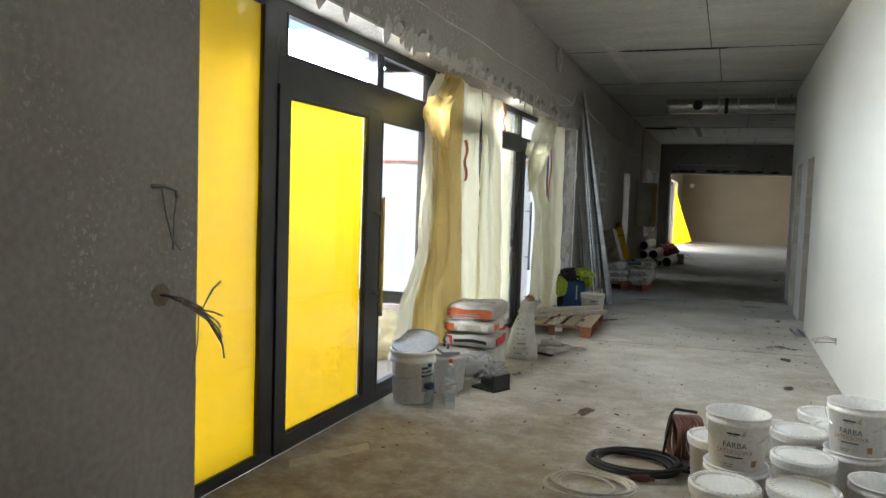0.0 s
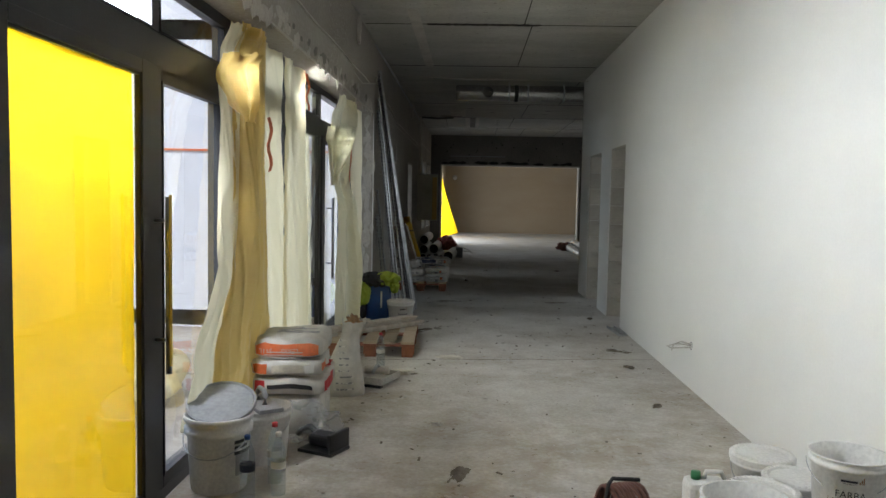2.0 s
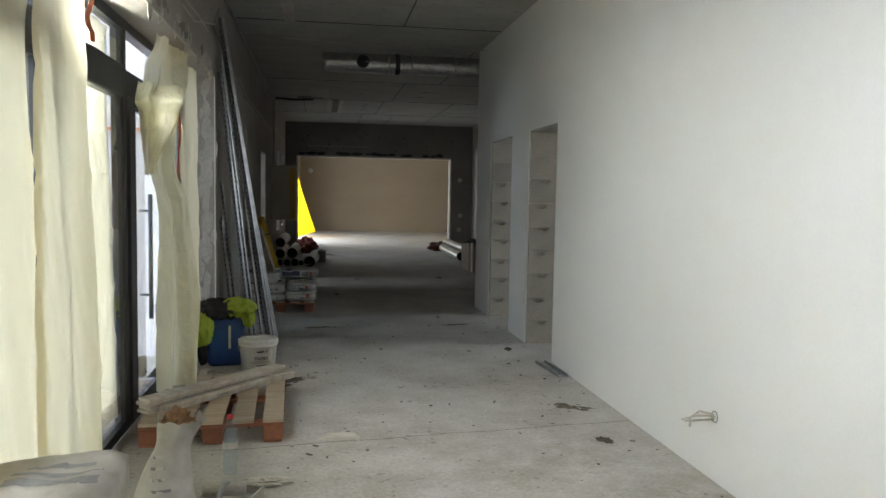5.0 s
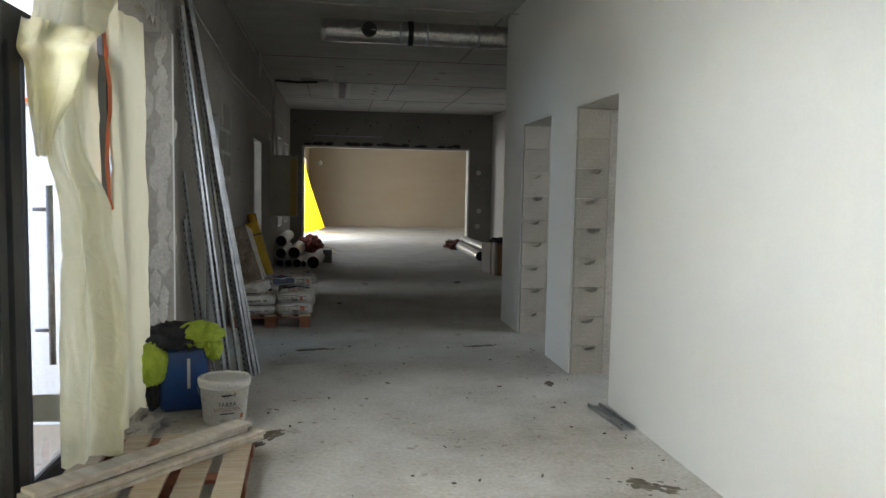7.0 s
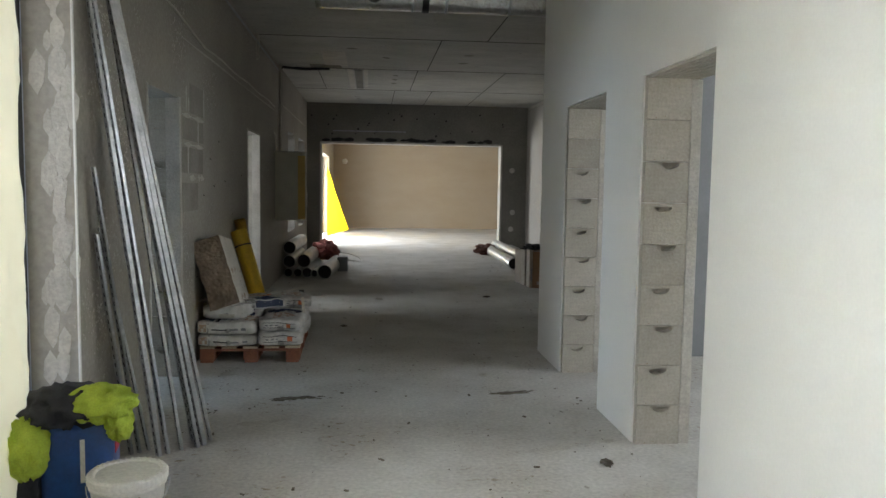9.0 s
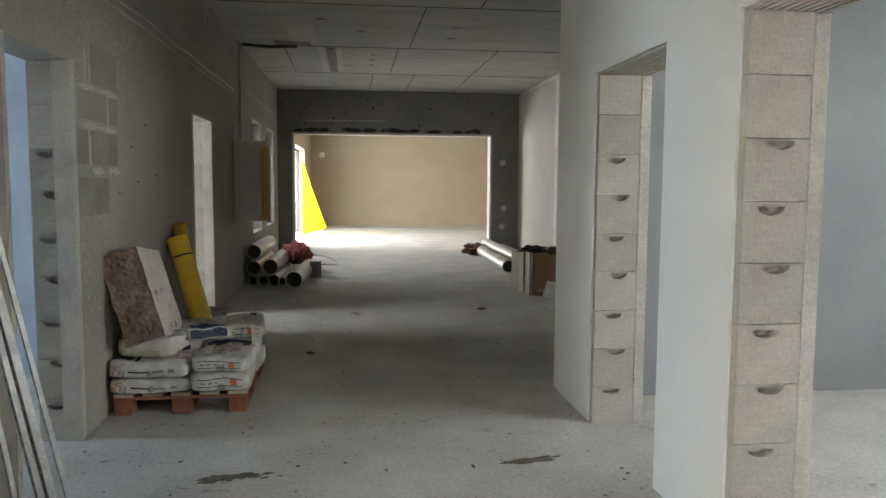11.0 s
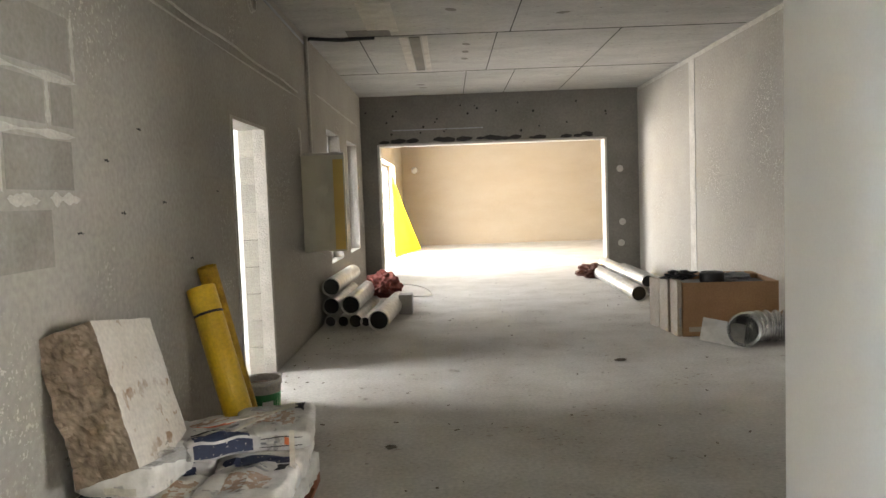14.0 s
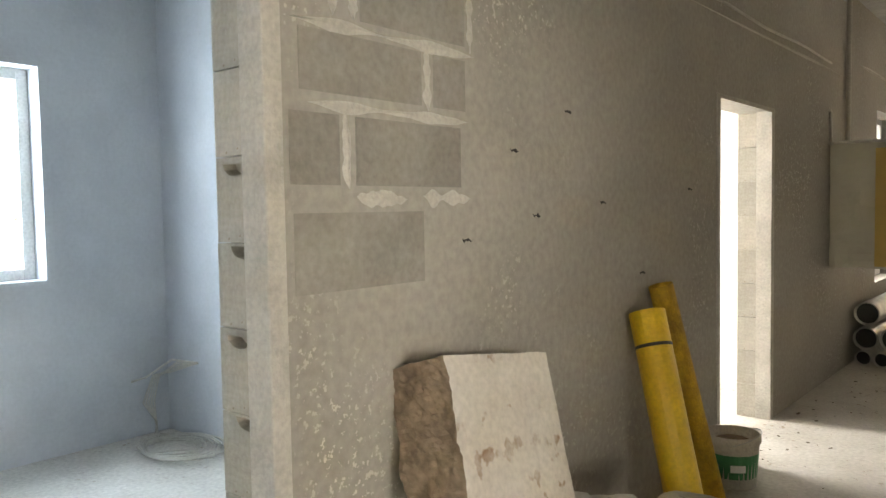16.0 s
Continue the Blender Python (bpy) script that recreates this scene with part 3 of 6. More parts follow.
def sack_shape(w, l, h, seed, slump=0.0):
    """Returns f(u, v, s): a place on a filled sack of that size; s = 1 above, -1 below."""
    def f(u, v, s):
        e = (1 - abs(u) ** 8 * 0.30) * (1 - abs(v) ** 8 * 0.24)
        n = noise.noise(Vector((u * 1.6 + seed * 7.1, v * 1.8, s * 0.7 + seed)))
        n2 = noise.noise(Vector((u * 5 + seed * 3.3, v * 6, s + seed * 2)))
        z = h / 2 + s * h / 2 * e + (0.022 * n + 0.007 * n2) * (1 if s > 0 else 0.15)
        z -= slump * u * u
        return Vector((w / 2 * u * (1 - 0.05 * abs(v) ** 4) + 0.016 * n2, l / 2 * v * (1 - 0.04 * abs(u) ** 4) + 0.012 * n, max(z, 0.0)))
    return f


def sack(m, label, w=0.38, l=0.58, h=0.11, seed=1, material="bag", prints=(), slump=0.0, group="sacks", plain=False):
    """Filled paper sack with printed patches (u0, u1, v0, v1, material, name)."""
    t = thing("cement_sack", label, "sack", m, group)
    f = sack_shape(w, l, h, seed, slump)
    bm = bmesh.new()
    n = 14
    top = [[bm.verts.new(f(-1 + 2 * i / n, -1 + 2 * j / n, 1)) for j in range(n + 1)] for i in range(n + 1)]
    bot = [[bm.verts.new(f(-1 + 2 * i / n, -1 + 2 * j / n, -1)) for j in range(n + 1)] for i in range(n + 1)]
    for i in range(n):
        for j in range(n):
            bm.faces.new((top[i][j], top[i + 1][j], top[i + 1][j + 1], top[i][j + 1]))
            bm.faces.new((bot[i][j], bot[i][j + 1], bot[i + 1][j + 1], bot[i + 1][j]))
    ring = [(i, 0) for i in range(n)] + [(n, j) for j in range(n)] + [(i, n) for i in range(n, 0, -1)] + [(0, j) for j in range(n, 0, -1)]
    for (a, b), (c, d) in zip(ring, ring[1:] + ring[:1]):
        bm.faces.new((top[a][b], bot[a][b], bot[c][d], top[c][d]))
    part("sack_body", bm, M[material], t, smooth=True)
    for u0, u1, v0, v1, k, nm in prints:
        bm = bmesh.new()
        q = 8
        if nm.startswith("side"):
            # strip on the flank that faces -y
            g = [[bm.verts.new(f(u0 + (u1 - u0) * i / q, -1, -1).lerp(f(u0 + (u1 - u0) * i / q, -1, 1), v0 + (v1 - v0) * j / 2) + Vector((0, -0.003, 0))) for j in range(3)] for i in range(q + 1)]
            rng = 2
        elif nm.startswith("end"):
            g = [[bm.verts.new(f(1, u0 + (u1 - u0) * i / q, -1).lerp(f(1, u0 + (u1 - u0) * i / q, 1), v0 + (v1 - v0) * j / 2) + Vector((0.003, 0, 0))) for j in range(3)] for i in range(q + 1)]
            rng = 2
        else:
            g = [[bm.verts.new(f(u0 + (u1 - u0) * i / q, v0 + (v1 - v0) * j / q, 1) + Vector((0, 0, 0.003))) for j in range(q + 1)] for i in range(q + 1)]
            rng = q
        for i in range(q):
            for j in range(rng):
                bm.faces.new((g[i][j], g[i + 1][j], g[i + 1][j + 1], g[i][j + 1]))
        part("print", bm, M[k], t, nm.replace("_", " ") if " " in nm else "")
    return t


def coil(center, r, turns, spread, cord, material, name, label, seed, tail=()):
    """Loose coil of cable on the floor."""
    rnd = random.Random(seed)
    pts = []
    steps = turns * 26
    for i in range(steps + 1):
        a = 2 * math.pi * i / 26
        rr = r + spread * noise.noise(Vector((i * 0.035, seed, 0))) * 1.6
        ex = 0.03 * math.sin(a * 0.13 + seed)
        pts.append((rr * math.cos(a) + ex, rr * math.sin(a) * 0.86 + ex, cord + 0.012 * (1 + noise.noise(Vector((i * 0.06, 3, seed)))) * turns * 0.3))
    pts += list(tail)
    t = thing(name, label, "cable", pose(*center))
    part("cable_coil", tube(pts, cord, 6), M[material], t, smooth=True)
    return t


def profile_bar(name, foot, head, w, material, label, group):
    """Thin folded steel channel leaning from foot to head."""
    a, b = Vector(foot), Vector(head)
    length = (b - a).length
    q = (b - a).to_track_quat('Z', 'Y').to_matrix().to_4x4()
    t = thing(name, label, "metal profile", Matrix.Translation(a) @ q, group)
    bm = box(-w / 2, w / 2, -0.0012, 0.0012, 0, length)
    box(-w / 2, -w / 2 + 0.0015, 0.0012, w * 0.5, 0, length, 0, bm)
    box(w / 2 - 0.0015, w / 2, 0.0012, w * 0.5, 0, length, 0, bm)
    part("channel", bm, M[material], t)
    bm = bmesh.new()
    k = int(length / 0.05)
    for i in range(k):
        box(-w * 0.12, w * 0.12, -0.0022, -0.0012, 0.02 + i * 0.05, 0.045 + i * 0.05, 0, bm)
    tagged(part("slot_strip", bm, M["blackplastic"], t), kind="stuff")
    return t


def pallet(m, label, w=0.8, l=1.2, red=True):
    """Wooden pallet: deck boards across, three stringers, blocks and bottom boards. Local x is w, y is l, z is up."""
    t = thing("wooden_pallet", label, "pallet", m)
    n = 5
    for i in range(n):
        x0 = i * (w - 0.125) / (n - 1)
        part("deck_board", box(x0, x0 + 0.125, 0, l, 0.122, 0.144, 0.003), M["wood"], t)
    for j in range(3):
        y0 = j * (l - 0.10) / 2
        part("stringer_board", box(0, w, y0, y0 + 0.10, 0.100, 0.1215, 0.003), M["redwood"] if red else M["wood"], t)
        for x0 in (0, w / 2 - 0.06, w - 0.12):
            part("block", box(x0, x0 + 0.12, y0, y0 + 0.10, 0.022, 0.0995, 0.004), M["redwood"] if red else M["wood"], t)
    for x0 in (0, w / 2 - 0.05, w - 0.12):
        part("bottom_board", box(x0 + 0.003, x0 + 0.11, 0.002, l - 0.002, 0, 0.0215, 0.003), M["redwood"] if red else M["wood"], t)
    return t


# ---- glazed front ----
XG = -2.38
front = thing("window_1", "dark anthracite aluminium glazed shopfront with a door", "window", Matrix(), kind="structure")


def bar(y0, y1, z0, z1, x0=XG - 0.04, x1=XG + 0.04, name="window_frame", parent=None, b=0.004):
    return part(name, box(x0, x1, y0, y1, z0, z1, b), M["frame"], parent or front)


bar(2.62, 10.98, 2.50, 2.57)
bar(2.62, 10.98, 0.0, 0.06)
for y0, y1 in ((2.62, 2.70), (3.47, 3.60), (5.86, 5.94), (7.30, 7.36), (8.72, 8.80), (10.2, 10.26), (10.9, 10.97)):
    bar(y0, y1, 0.06, 2.50)
for y0, y1 in ((3.60, 5.86), (5.94, 7.30), (7.36, 8.72), (8.80, 10.2)):
    bar(y0, y1, 2.08, 2.26)
bar(3.60, 3.68, 2.26, 2.50)
bar(4.84, 4.92, 2.26, 2.50)
bar(4.885, 4.945, 0.06, 2.10)
bar(5.79, 5.86, 0.06, 2.10)
bar(4.945, 5.79, 0.06, 0.12)
bar(4.945, 5.79, 2.04, 2.10)


def leaf(y0, y1, pull_y, label):
    d = part("door_leaf", box(XG + 0.01, XG + 0.055, y0, y0 + 0.12, 0.02, 2.10, 0.004), M["frame"], front, label)
    bm = box(XG + 0.01, XG + 0.055, y1 - 0.18, y1, 0.02, 2.10, 0.004)
    box(XG + 0.01, XG + 0.055, y0 + 0.12, y1 - 0.18, 0.02, 0.11, 0.004, bm)
    box(XG + 0.01, XG + 0.055, y0 + 0.12, y1 - 0.18, 2.04, 2.10, 0.004, bm)
    part("leaf_rails", bm, M["frame"], d)
    k = tube([(XG + 0.12, pull_y, 0.66), (XG + 0.12, pull_y, 1.49)], 0.015, 12)
    for z in (0.82, 1.38):
        tube([(XG + 0.05, pull_y, z), (XG + 0.12, pull_y, z)], 0.009, 8, k)
    part("pull_handle", k, M["steel"], d, "long round steel pull handle", smooth=True)
    return d


leaf(3.60, 4.88, 4.82, "dark framed glazed door leaf covered with yellow film")
leaf(8.82, 10.18, 9.06, "dark framed glazed door leaf behind plastic sheet")
for y0, y1, z0, z1 in ((2.70, 3.47, 0.06, 2.50), (3.72, 4.70, 0.11, 2.04), (4.945, 5.79, 0.12, 2.04), (3.68, 4.84, 2.26, 2.50), (4.92, 5.86, 2.26, 2.50),
                       (5.94, 7.30, 0.06, 2.10), (5.94, 7.30, 2.26, 2.5), (7.36, 8.72, 0.06, 2.10), (7.36, 8.72, 2.26, 2.5), (9.0, 10.0, 0.11, 2.04), (10.26, 10.9, 0.06, 2.5)):
    g = part("glass", box(XG + 0.018, XG + 0.026, y0, y1, z0, z1), M["glass"], front)
    g.visible_shadow = False
    bm = bmesh.new()
    for a0, a1, b0, b1 in ((y0, y1, z0, z0 + 0.012), (y0, y1, z1 - 0.012, z1), (y0, y0 + 0.012, z0 + .012, z1 - .012), (y1 - 0.012, y1, z0 + .012, z1 - .012)):
        box(XG + 0.027, XG + 0.045, a0, a1, b0, b1, 0, bm)
    part("glazing_bead", bm, M["blackplastic"], front)


def flat_film(y0, y1, z0, z1, x, seed, label):
    bm = bmesh.new()
    n, k = 14, 26
    g = [[bm.verts.new((x + 0.008 * noise.noise(Vector((i * 0.35, j * 0.22, seed))), y0 + (y1 - y0) * i / n, z0 + (z1 - z0) * j / k)) for j in range(k + 1)] for i in range(n + 1)]
    for i in range(n):
        for j in range(k):
            bm.faces.new((g[i][j], g[i + 1][j], g[i + 1][j + 1], g[i][j + 1]))
    ob = link("protective_film", bm, M["yellow"], True)
    return tagged(ob, label, "plastic film", "yellow films on the glazing")


flat_film(2.70, 3.47, 0.06, 2.50, XG + 0.004, 1, "bright yellow protective film stuck on the glazed panel")
flat_film(3.72, 4.70, 0.11, 2.04, XG + 0.004, 2, "bright yellow protective film stuck on the door glass")
part("door_tape", box(XG + 0.136, XG + 0.139, 4.785, 4.815, 0.70, 1.50), M["yellowtube"], front, "yellow tape on the handle")


def drape(keys, material, label, folds=2.0, amp=0.03, seed=1, part_of=(0.0, 1.0), proud=0.0):
    """Hanging plastic sheet between two hems. keys: (z, x, y of one hem, x, y of the other), top to bottom; part_of takes a strip of it."""
    keys = sorted(keys)
    width = max(math.hypot(k[3] - k[1], k[4] - k[2]) for k in keys)
    n, nz = max(26, int(width * 60)), 64
    bm = bmesh.new()
    g = []
    for j in range(nz + 1):
        z = keys[0][0] + (keys[-1][0] - keys[0][0]) * j / nz
        i = max(k for k in range(len(keys) - 1) if keys[k][0] <= z + 1e-6)
        a, b = keys[i], keys[i + 1]
        w = (z - a[0]) / (b[0] - a[0])
        w = w * w * (3 - 2 * w)
        c = [a[k] + (b[k] - a[k]) * w for k in range(5)]
        d = Vector((c[3] - c[1], c[4] - c[2], 0))
        side = Vector((d.y, -d.x, 0)).normalized()
        tight = min(1.6, (width / max(0.08, d.length)) ** 0.6)
        row = []
        for q in range(n + 1):
            u = part_of[0] + (part_of[1] - part_of[0]) * q / n
            ph = folds * 2 * math.pi * u + 1.6 * noise.noise(Vector((u * 2.0, z * 0.7, seed)))
            off = amp * tight * math.sin(ph) * (0.75 + 0.7 * noise.noise(Vector((u * 3, seed, z * 0.6))))
            off += 0.008 * noise.noise(Vector((u * 5, z * 2.2, seed * 2)))
            off += 0.014 * (1 - 2 * abs(noise.noise(Vector((u * 5 + z * 1.8, z * 1.4 - u, seed))))) ** 5
            hem = 0.02 * noise.noise(Vector((u * 7, seed * 3, 1))) if j in (0, nz) else 0
            p = Vector((c[1], c[2], 0)) + d * u + side * (off + proud)
            row.append(bm.verts.new((p.x, p.y, z + hem)))
        g.append(row)
    for a, b in zip(g, g[1:]):
        for q in range(n):
            bm.faces.new((a[q], a[q + 1], b[q + 1], b[q]))
    return tagged(link("plastic_curtain", bm, M[material], True), label, "plastic sheet", "plastic sheets over the glazing")


def flat_keys(x, y0, y1, z0, z1, lean=0.0, spread=0.0):
    return [(z1, x, y0, x, y1), (z0, x + 0.03, y0 + lean - spread, x + 0.03, y1 + lean + spread)]


knotted = [(2.52, -2.28, 5.80, -2.18, 6.12), (2.32, -2.31, 5.70, -2.12, 5.80), (2.14, -2.30, 5.64, -2.03, 5.53), (1.93, -2.26, 5.56, -2.03, 5.52),
           (1.55, -2.24, 5.46, -2.06, 5.62), (1.15, -2.22, 5.36, -2.06, 5.64), (0.60, -2.27, 5.13, -2.14, 5.64), (0.28, -2.325, 5.12, -2.21, 5.68)]
# one sheet in two colours: cream where lit and thin, darker where doubled
drape(knotted, "film", "cream plastic sheet hanging loose from the glazing, pulled aside", 1.3, 0.012, 3, (0.0, 0.5))
drape(knotted, "film2", "doubled plastic sheet in a deeper, less backlit yellow, knotted under the lintel", 1.6, 0.017, 4, (0.34, 1.0), 0.022)
drape([(2.30, -2.27, 5.62, -2.08, 5.72), (2.16, -2.28, 5.58, -1.99, 5.46), (2.02, -2.20, 5.52, -1.98, 5.44), (1.90, -2.08, 5.50, -2.00, 5.46)], "film2",
      "bunched fold of deep yellow plastic sheet", 1.5, 0.028, 11, (0.0, 1.0), 0.03)
drape(flat_keys(-2.25, 5.90, 6.42, 0.06, 2.54, -0.08, 0.10), "film2", "yellowed plastic sheet hanging behind the knotted one", 1.6, 0.03, 21)
drape(flat_keys(-2.29, 6.40, 7.02, 0.10, 2.55), "film", "cream plastic sheet hanging in folds", 1.5, 0.028, 5)
drape(flat_keys(-2.26, 6.96, 7.60, 0.08, 2.53, 0.03, 0.05), "film", "pale cream plastic sheet with a frayed top hem", 1.2, 0.03, 6)
drape(flat_keys(-2.435, 7.64, 8.70, 0.10, 2.50), "film", "pale plastic sheet hanging flat behind the glass", 1.0, 0.008, 7)
drape([(2.54, -2.20, 9.02, -2.16, 9.80), (2.28, -2.26, 8.92, -2.08, 9.30), (2.08, -2.29, 8.87, -2.04, 8.93), (1.88, -2.28, 8.92, -2.08, 8.98), (1.70, -2.24, 8.96, -2.11, 9.06),
       (1.35, -2.20, 9.02, -2.06, 9.24), (0.73, -2.22, 9.04, -2.00, 9.30), (0.17, -2.23, 9.05, -2.02, 9.25)], "film3",
      "thin crinkled cream sheet knotted at the door head", 1.4, 0.03, 8)
drape([(2.20, -2.30, 8.86, -2.06, 9.10), (2.07, -2.30, 8.85, -2.02, 8.90), (2.00, -2.28, 8.88, -2.06, 8.93), (1.62, -2.27, 8.92, -2.22, 8.95)], "film3",
      "bunched thin plastic sheet folded over at the door head", 1.4, 0.03, 13, (0.0, 1.0), 0.03)
drape(flat_keys(-2.27, 9.38, 9.84, 0.05, 2.52), "film", "pale cream plastic sheet behind the door drape", 1.0, 0.02, 9)
drape(flat_keys(-2.22, 9.84, 10.66, 0.03, 2.53, -0.02), "film", "cream plastic sheet taped up beside the pillar", 1.6, 0.03, 10)
for i, (y, z0, z1) in enumerate(((6.42, 1.66, 2.02), (7.60, 2.2, 2.5), (9.83, 1.35, 2.45), (9.84, 0.85, 1.05), (9.84, 0.62, 0.68))):
    pts = [(-2.215 + 0.012 * math.sin(j * 1.3 + i), y + 0.008 * noise.noise(Vector((j * 0.6, i, 4))), z0 + (z1 - z0) * j / 8) for j in range(9)]
    bm = bmesh.new()
    vs = [(bm.verts.new((q[0], q[1] - 0.03, q[2])), bm.verts.new((q[0] + 0.006, q[1] + 0.03, q[2] + 0.01))) for q in pts]
    for (a, b), (c, d) in zip(vs, vs[1:]):
        bm.faces.new((a, b, d, c))
    tagged(link("sealing_tape", bm, M["orange"], True), "torn strip of orange-red sealing tape on the plastic sheet", "tape", "strips of red tape")

# ragged edge of the lintel and of the pillar
rnd = random.Random(5)
bm = bmesh.new()
for i in range(150):
    y = 2.7 + rnd.random() * 8.2
    s = 0.02 + 0.05 * rnd.random()
    z = 2.565 + abs(rnd.gauss(0, 0.05))
    bmesh.ops.create_icosphere(bm, subdivisions=1, radius=s, matrix=pose(XL - 0.004, y, z, rnd.random() * 90, 0, 0) @ Matrix.Diagonal((0.16, 1.8, 0.8, 1)))
lint = part("broken_plaster_edge", bm, M["mortar"], wall_left, "ragged mortar along the lintel")
tagged(lint, kind="stuff")
bm = bmesh.new()
for i in range(26):
    y = 4.5 + rnd.random() * 6.0
    bmesh.ops.create_icosphere(bm, subdivisions=1, radius=0.03 + 0.05 * rnd.random(), matrix=pose(XL - 0.002, y, 2.62 + 0.05 * rnd.random(), 20 * rnd.random(), 0, 0) @ Matrix.Diagonal((0.10, 1.5, 0.7, 1)))
tagged(part("dark_holes", bm, M["darkplaster"], wall_left, "dark broken-out spots over the lintel"), kind="stuff")
part("corner_bead", box(XL - 0.006, XL + 0.004, 2.66, 10.96, 2.552, 2.566), M["mortar"], wall_left, "pale plaster corner bead")
part("corner_bead", box(XL - 0.004, XL + 0.005, 10.972, 10.99, 0.0, 2.55), M["white"], wall_left, "white plaster corner bead")
bm = bmesh.new()
for i in range(60):
    z = rnd.random() * 2.5
    s = 0.015 + 0.035 * rnd.random()
    bmesh.ops.create_icosphere(bm, subdivisions=1, radius=s, matrix=pose(XL - 0.09 + 0.03 * rnd.gauss(0, 1), 10.978, z) @ Matrix.Diagonal((1, 0.14, 2.4, 1)))
tagged(part("torn_plaster", bm, M["mortar"], wall_left, "torn plaster on the pillar"), kind="stuff")

# ---- outside, seen through the glass ----
for i, (x, y, s) in enumerate(((-4.3, 7.4, 0.17), (-3.4, 6.3, 0.16))):
    t = thing("outdoor_bucket", "white plastic bucket standing on the sand outside", "bucket", pose(x, y, -0.22), "buckets outside")
    part("shell", lathe([(s * 0.8, 0), (s, 0.28), (s + 0.01, 0.28), (s + 0.01, 0.31), (s - 0.006, 0.31), (s * 0.78, 0.01), (0.01, 0.01)], 28), M["whiteplastic"], t, smooth=True)
bm = bmesh.new()
bmesh.ops.create_icosphere(bm, subdivisions=4, radius=1)
for v in bm.verts:
    k = 1 + 0.3 * noise.noise(v.co * 2.2) + 0.1 * noise.noise(v.co * 6)
    v.co = Vector((-3.5 + v.co.x * 0.3 * k, 7.35 + v.co.y * 0.42 * k, max(-0.22, 0.0 + v.co.z * 0.28 * k)))
tagged(link("crumpled_sheet", bm, M["film"], True), "crumpled pale plastic sheet lying outside on the ground", "plastic sheet")
setting("kerb", box(-6.0, -2.9, 8.4, 8.65, -0.22, -0.02, 0.02), M["mortar"], "low concrete kerb on the sandy ground", "kerb")
tagged(link("string_line", box(-9.0, -2.6, 10.97, 10.985, 2.05, 2.075), M["orange"]), "red mason's string line along the white wall", "string")

# ---- entry: pails, cables, wires ----
for x, y, z, lid, face, lab, tx in (
        (0.10, 3.92, 0.0, False, -80, "white paint pail under another, on the concrete floor", True),
        (0.10, 3.90, 0.255, False, -96, "open white latex paint pail with black print, stacked", True),
        (0.69, 4.42, 0.0, False, -100, "white pail with small dark squares under another", False),
        (0.69, 4.40, 0.255, False, -112, "open white paint pail with wire handle, stacked", True),
        (0.44, 4.62, 0.0, True, -90, "closed white pail with a dusty ribbed lid", False),
        (0.42, 4.14, 0.0, True, -95, "closed white pail with scratched ribbed lid", False),
        (0.05, 3.56, 0.0, True, -90, "closed white pail with lid on the floor", False),
        (0.38, 3.66, 0.0, True, -90, "closed white pail with lid on the floor", False),
        (0.74, 3.92, 0.0, False, -90, "empty open white pail on the floor", False),
        (0.62, 5.10, 0.0, True, -90, "closed white pail standing by the wall", False),
        (0.66, 4.78, 0.0, True, -90, "closed white pail standing by the wall", False),
        (0.01, 4.30, 0.0, True, -85, "white pail with dark print beside the reel", True)):
    pail(pose(x, y, z, 0, 0, 0), lab, lid, z > 0 or tx, face, text=tx, handle=-40 if z > 0 else -70)
can = thing("plastic_canister", "white plastic canister with a green cap", "canister", pose(0.30, 4.95, 0))
part("body", box(-0.1, 0.1, -0.07, 0.07, 0, 0.19, 0.03), M["whiteplastic"], can)
part("cap", lathe([(0.022, 0.19), (0.024, 0.2), (0.022, 0.225)], 18, m=pose(-0.05, 0, 0)), M["green"], can, "green screw cap", smooth=True)
part("grip", tube([(-0.01, 0, 0.19), (0.0, 0, 0.225), (0.07, 0, 0.225), (0.09, 0, 0.185)], 0.012, 8), M["whiteplastic"], can, smooth=True)

reel = thing("cable_reel", "black cable reel frame wound with rust-brown cable", "cable reel", pose(-0.17, 4.60, 0, 0, 0, 20))
part("stand", tube([(-0.10, -0.02, 0.008), (-0.13, -0.03, 0.05), (-0.09, -0.03, 0.30), (-0.07, -0.03, 0.325), (0.05, -0.05, 0.315)], 0.009, 8), M["black"], reel, smooth=True)
bm = bmesh.new()
for i in range(9):
    pts = [(-0.07 + i * 0.018 + 0.006 * math.sin(a * 3 + i), 0.115 * math.cos(a) * (1 + 0.04 * math.sin(i * 2.2)), 0.15 + 0.125 * math.sin(a)) for a in [2 * math.pi * k / 20 for k in range(20)]]
    tube(pts, 0.0095, 7, bm, True)
tagged(part("wound_cable", bm, M["rustcable"], reel, "rust-brown cable windings", smooth=True), kind="stuff")
part("foot", tube([(-0.13, -0.12, 0.01), (0.13, -0.12, 0.01), (0.13, 0.12, 0.01), (-0.13, 0.12, 0.01)], 0.009, 8, closed=True), M["black"], reel, smooth=True)
part("lead", tube([(-0.10, -0.05, 0.03), (-0.2, 0.02, 0.012), (-0.3, 0.08, 0.01), (-0.42, 0.11, 0.01)], 0.008, 6), M["black"], reel, smooth=True)

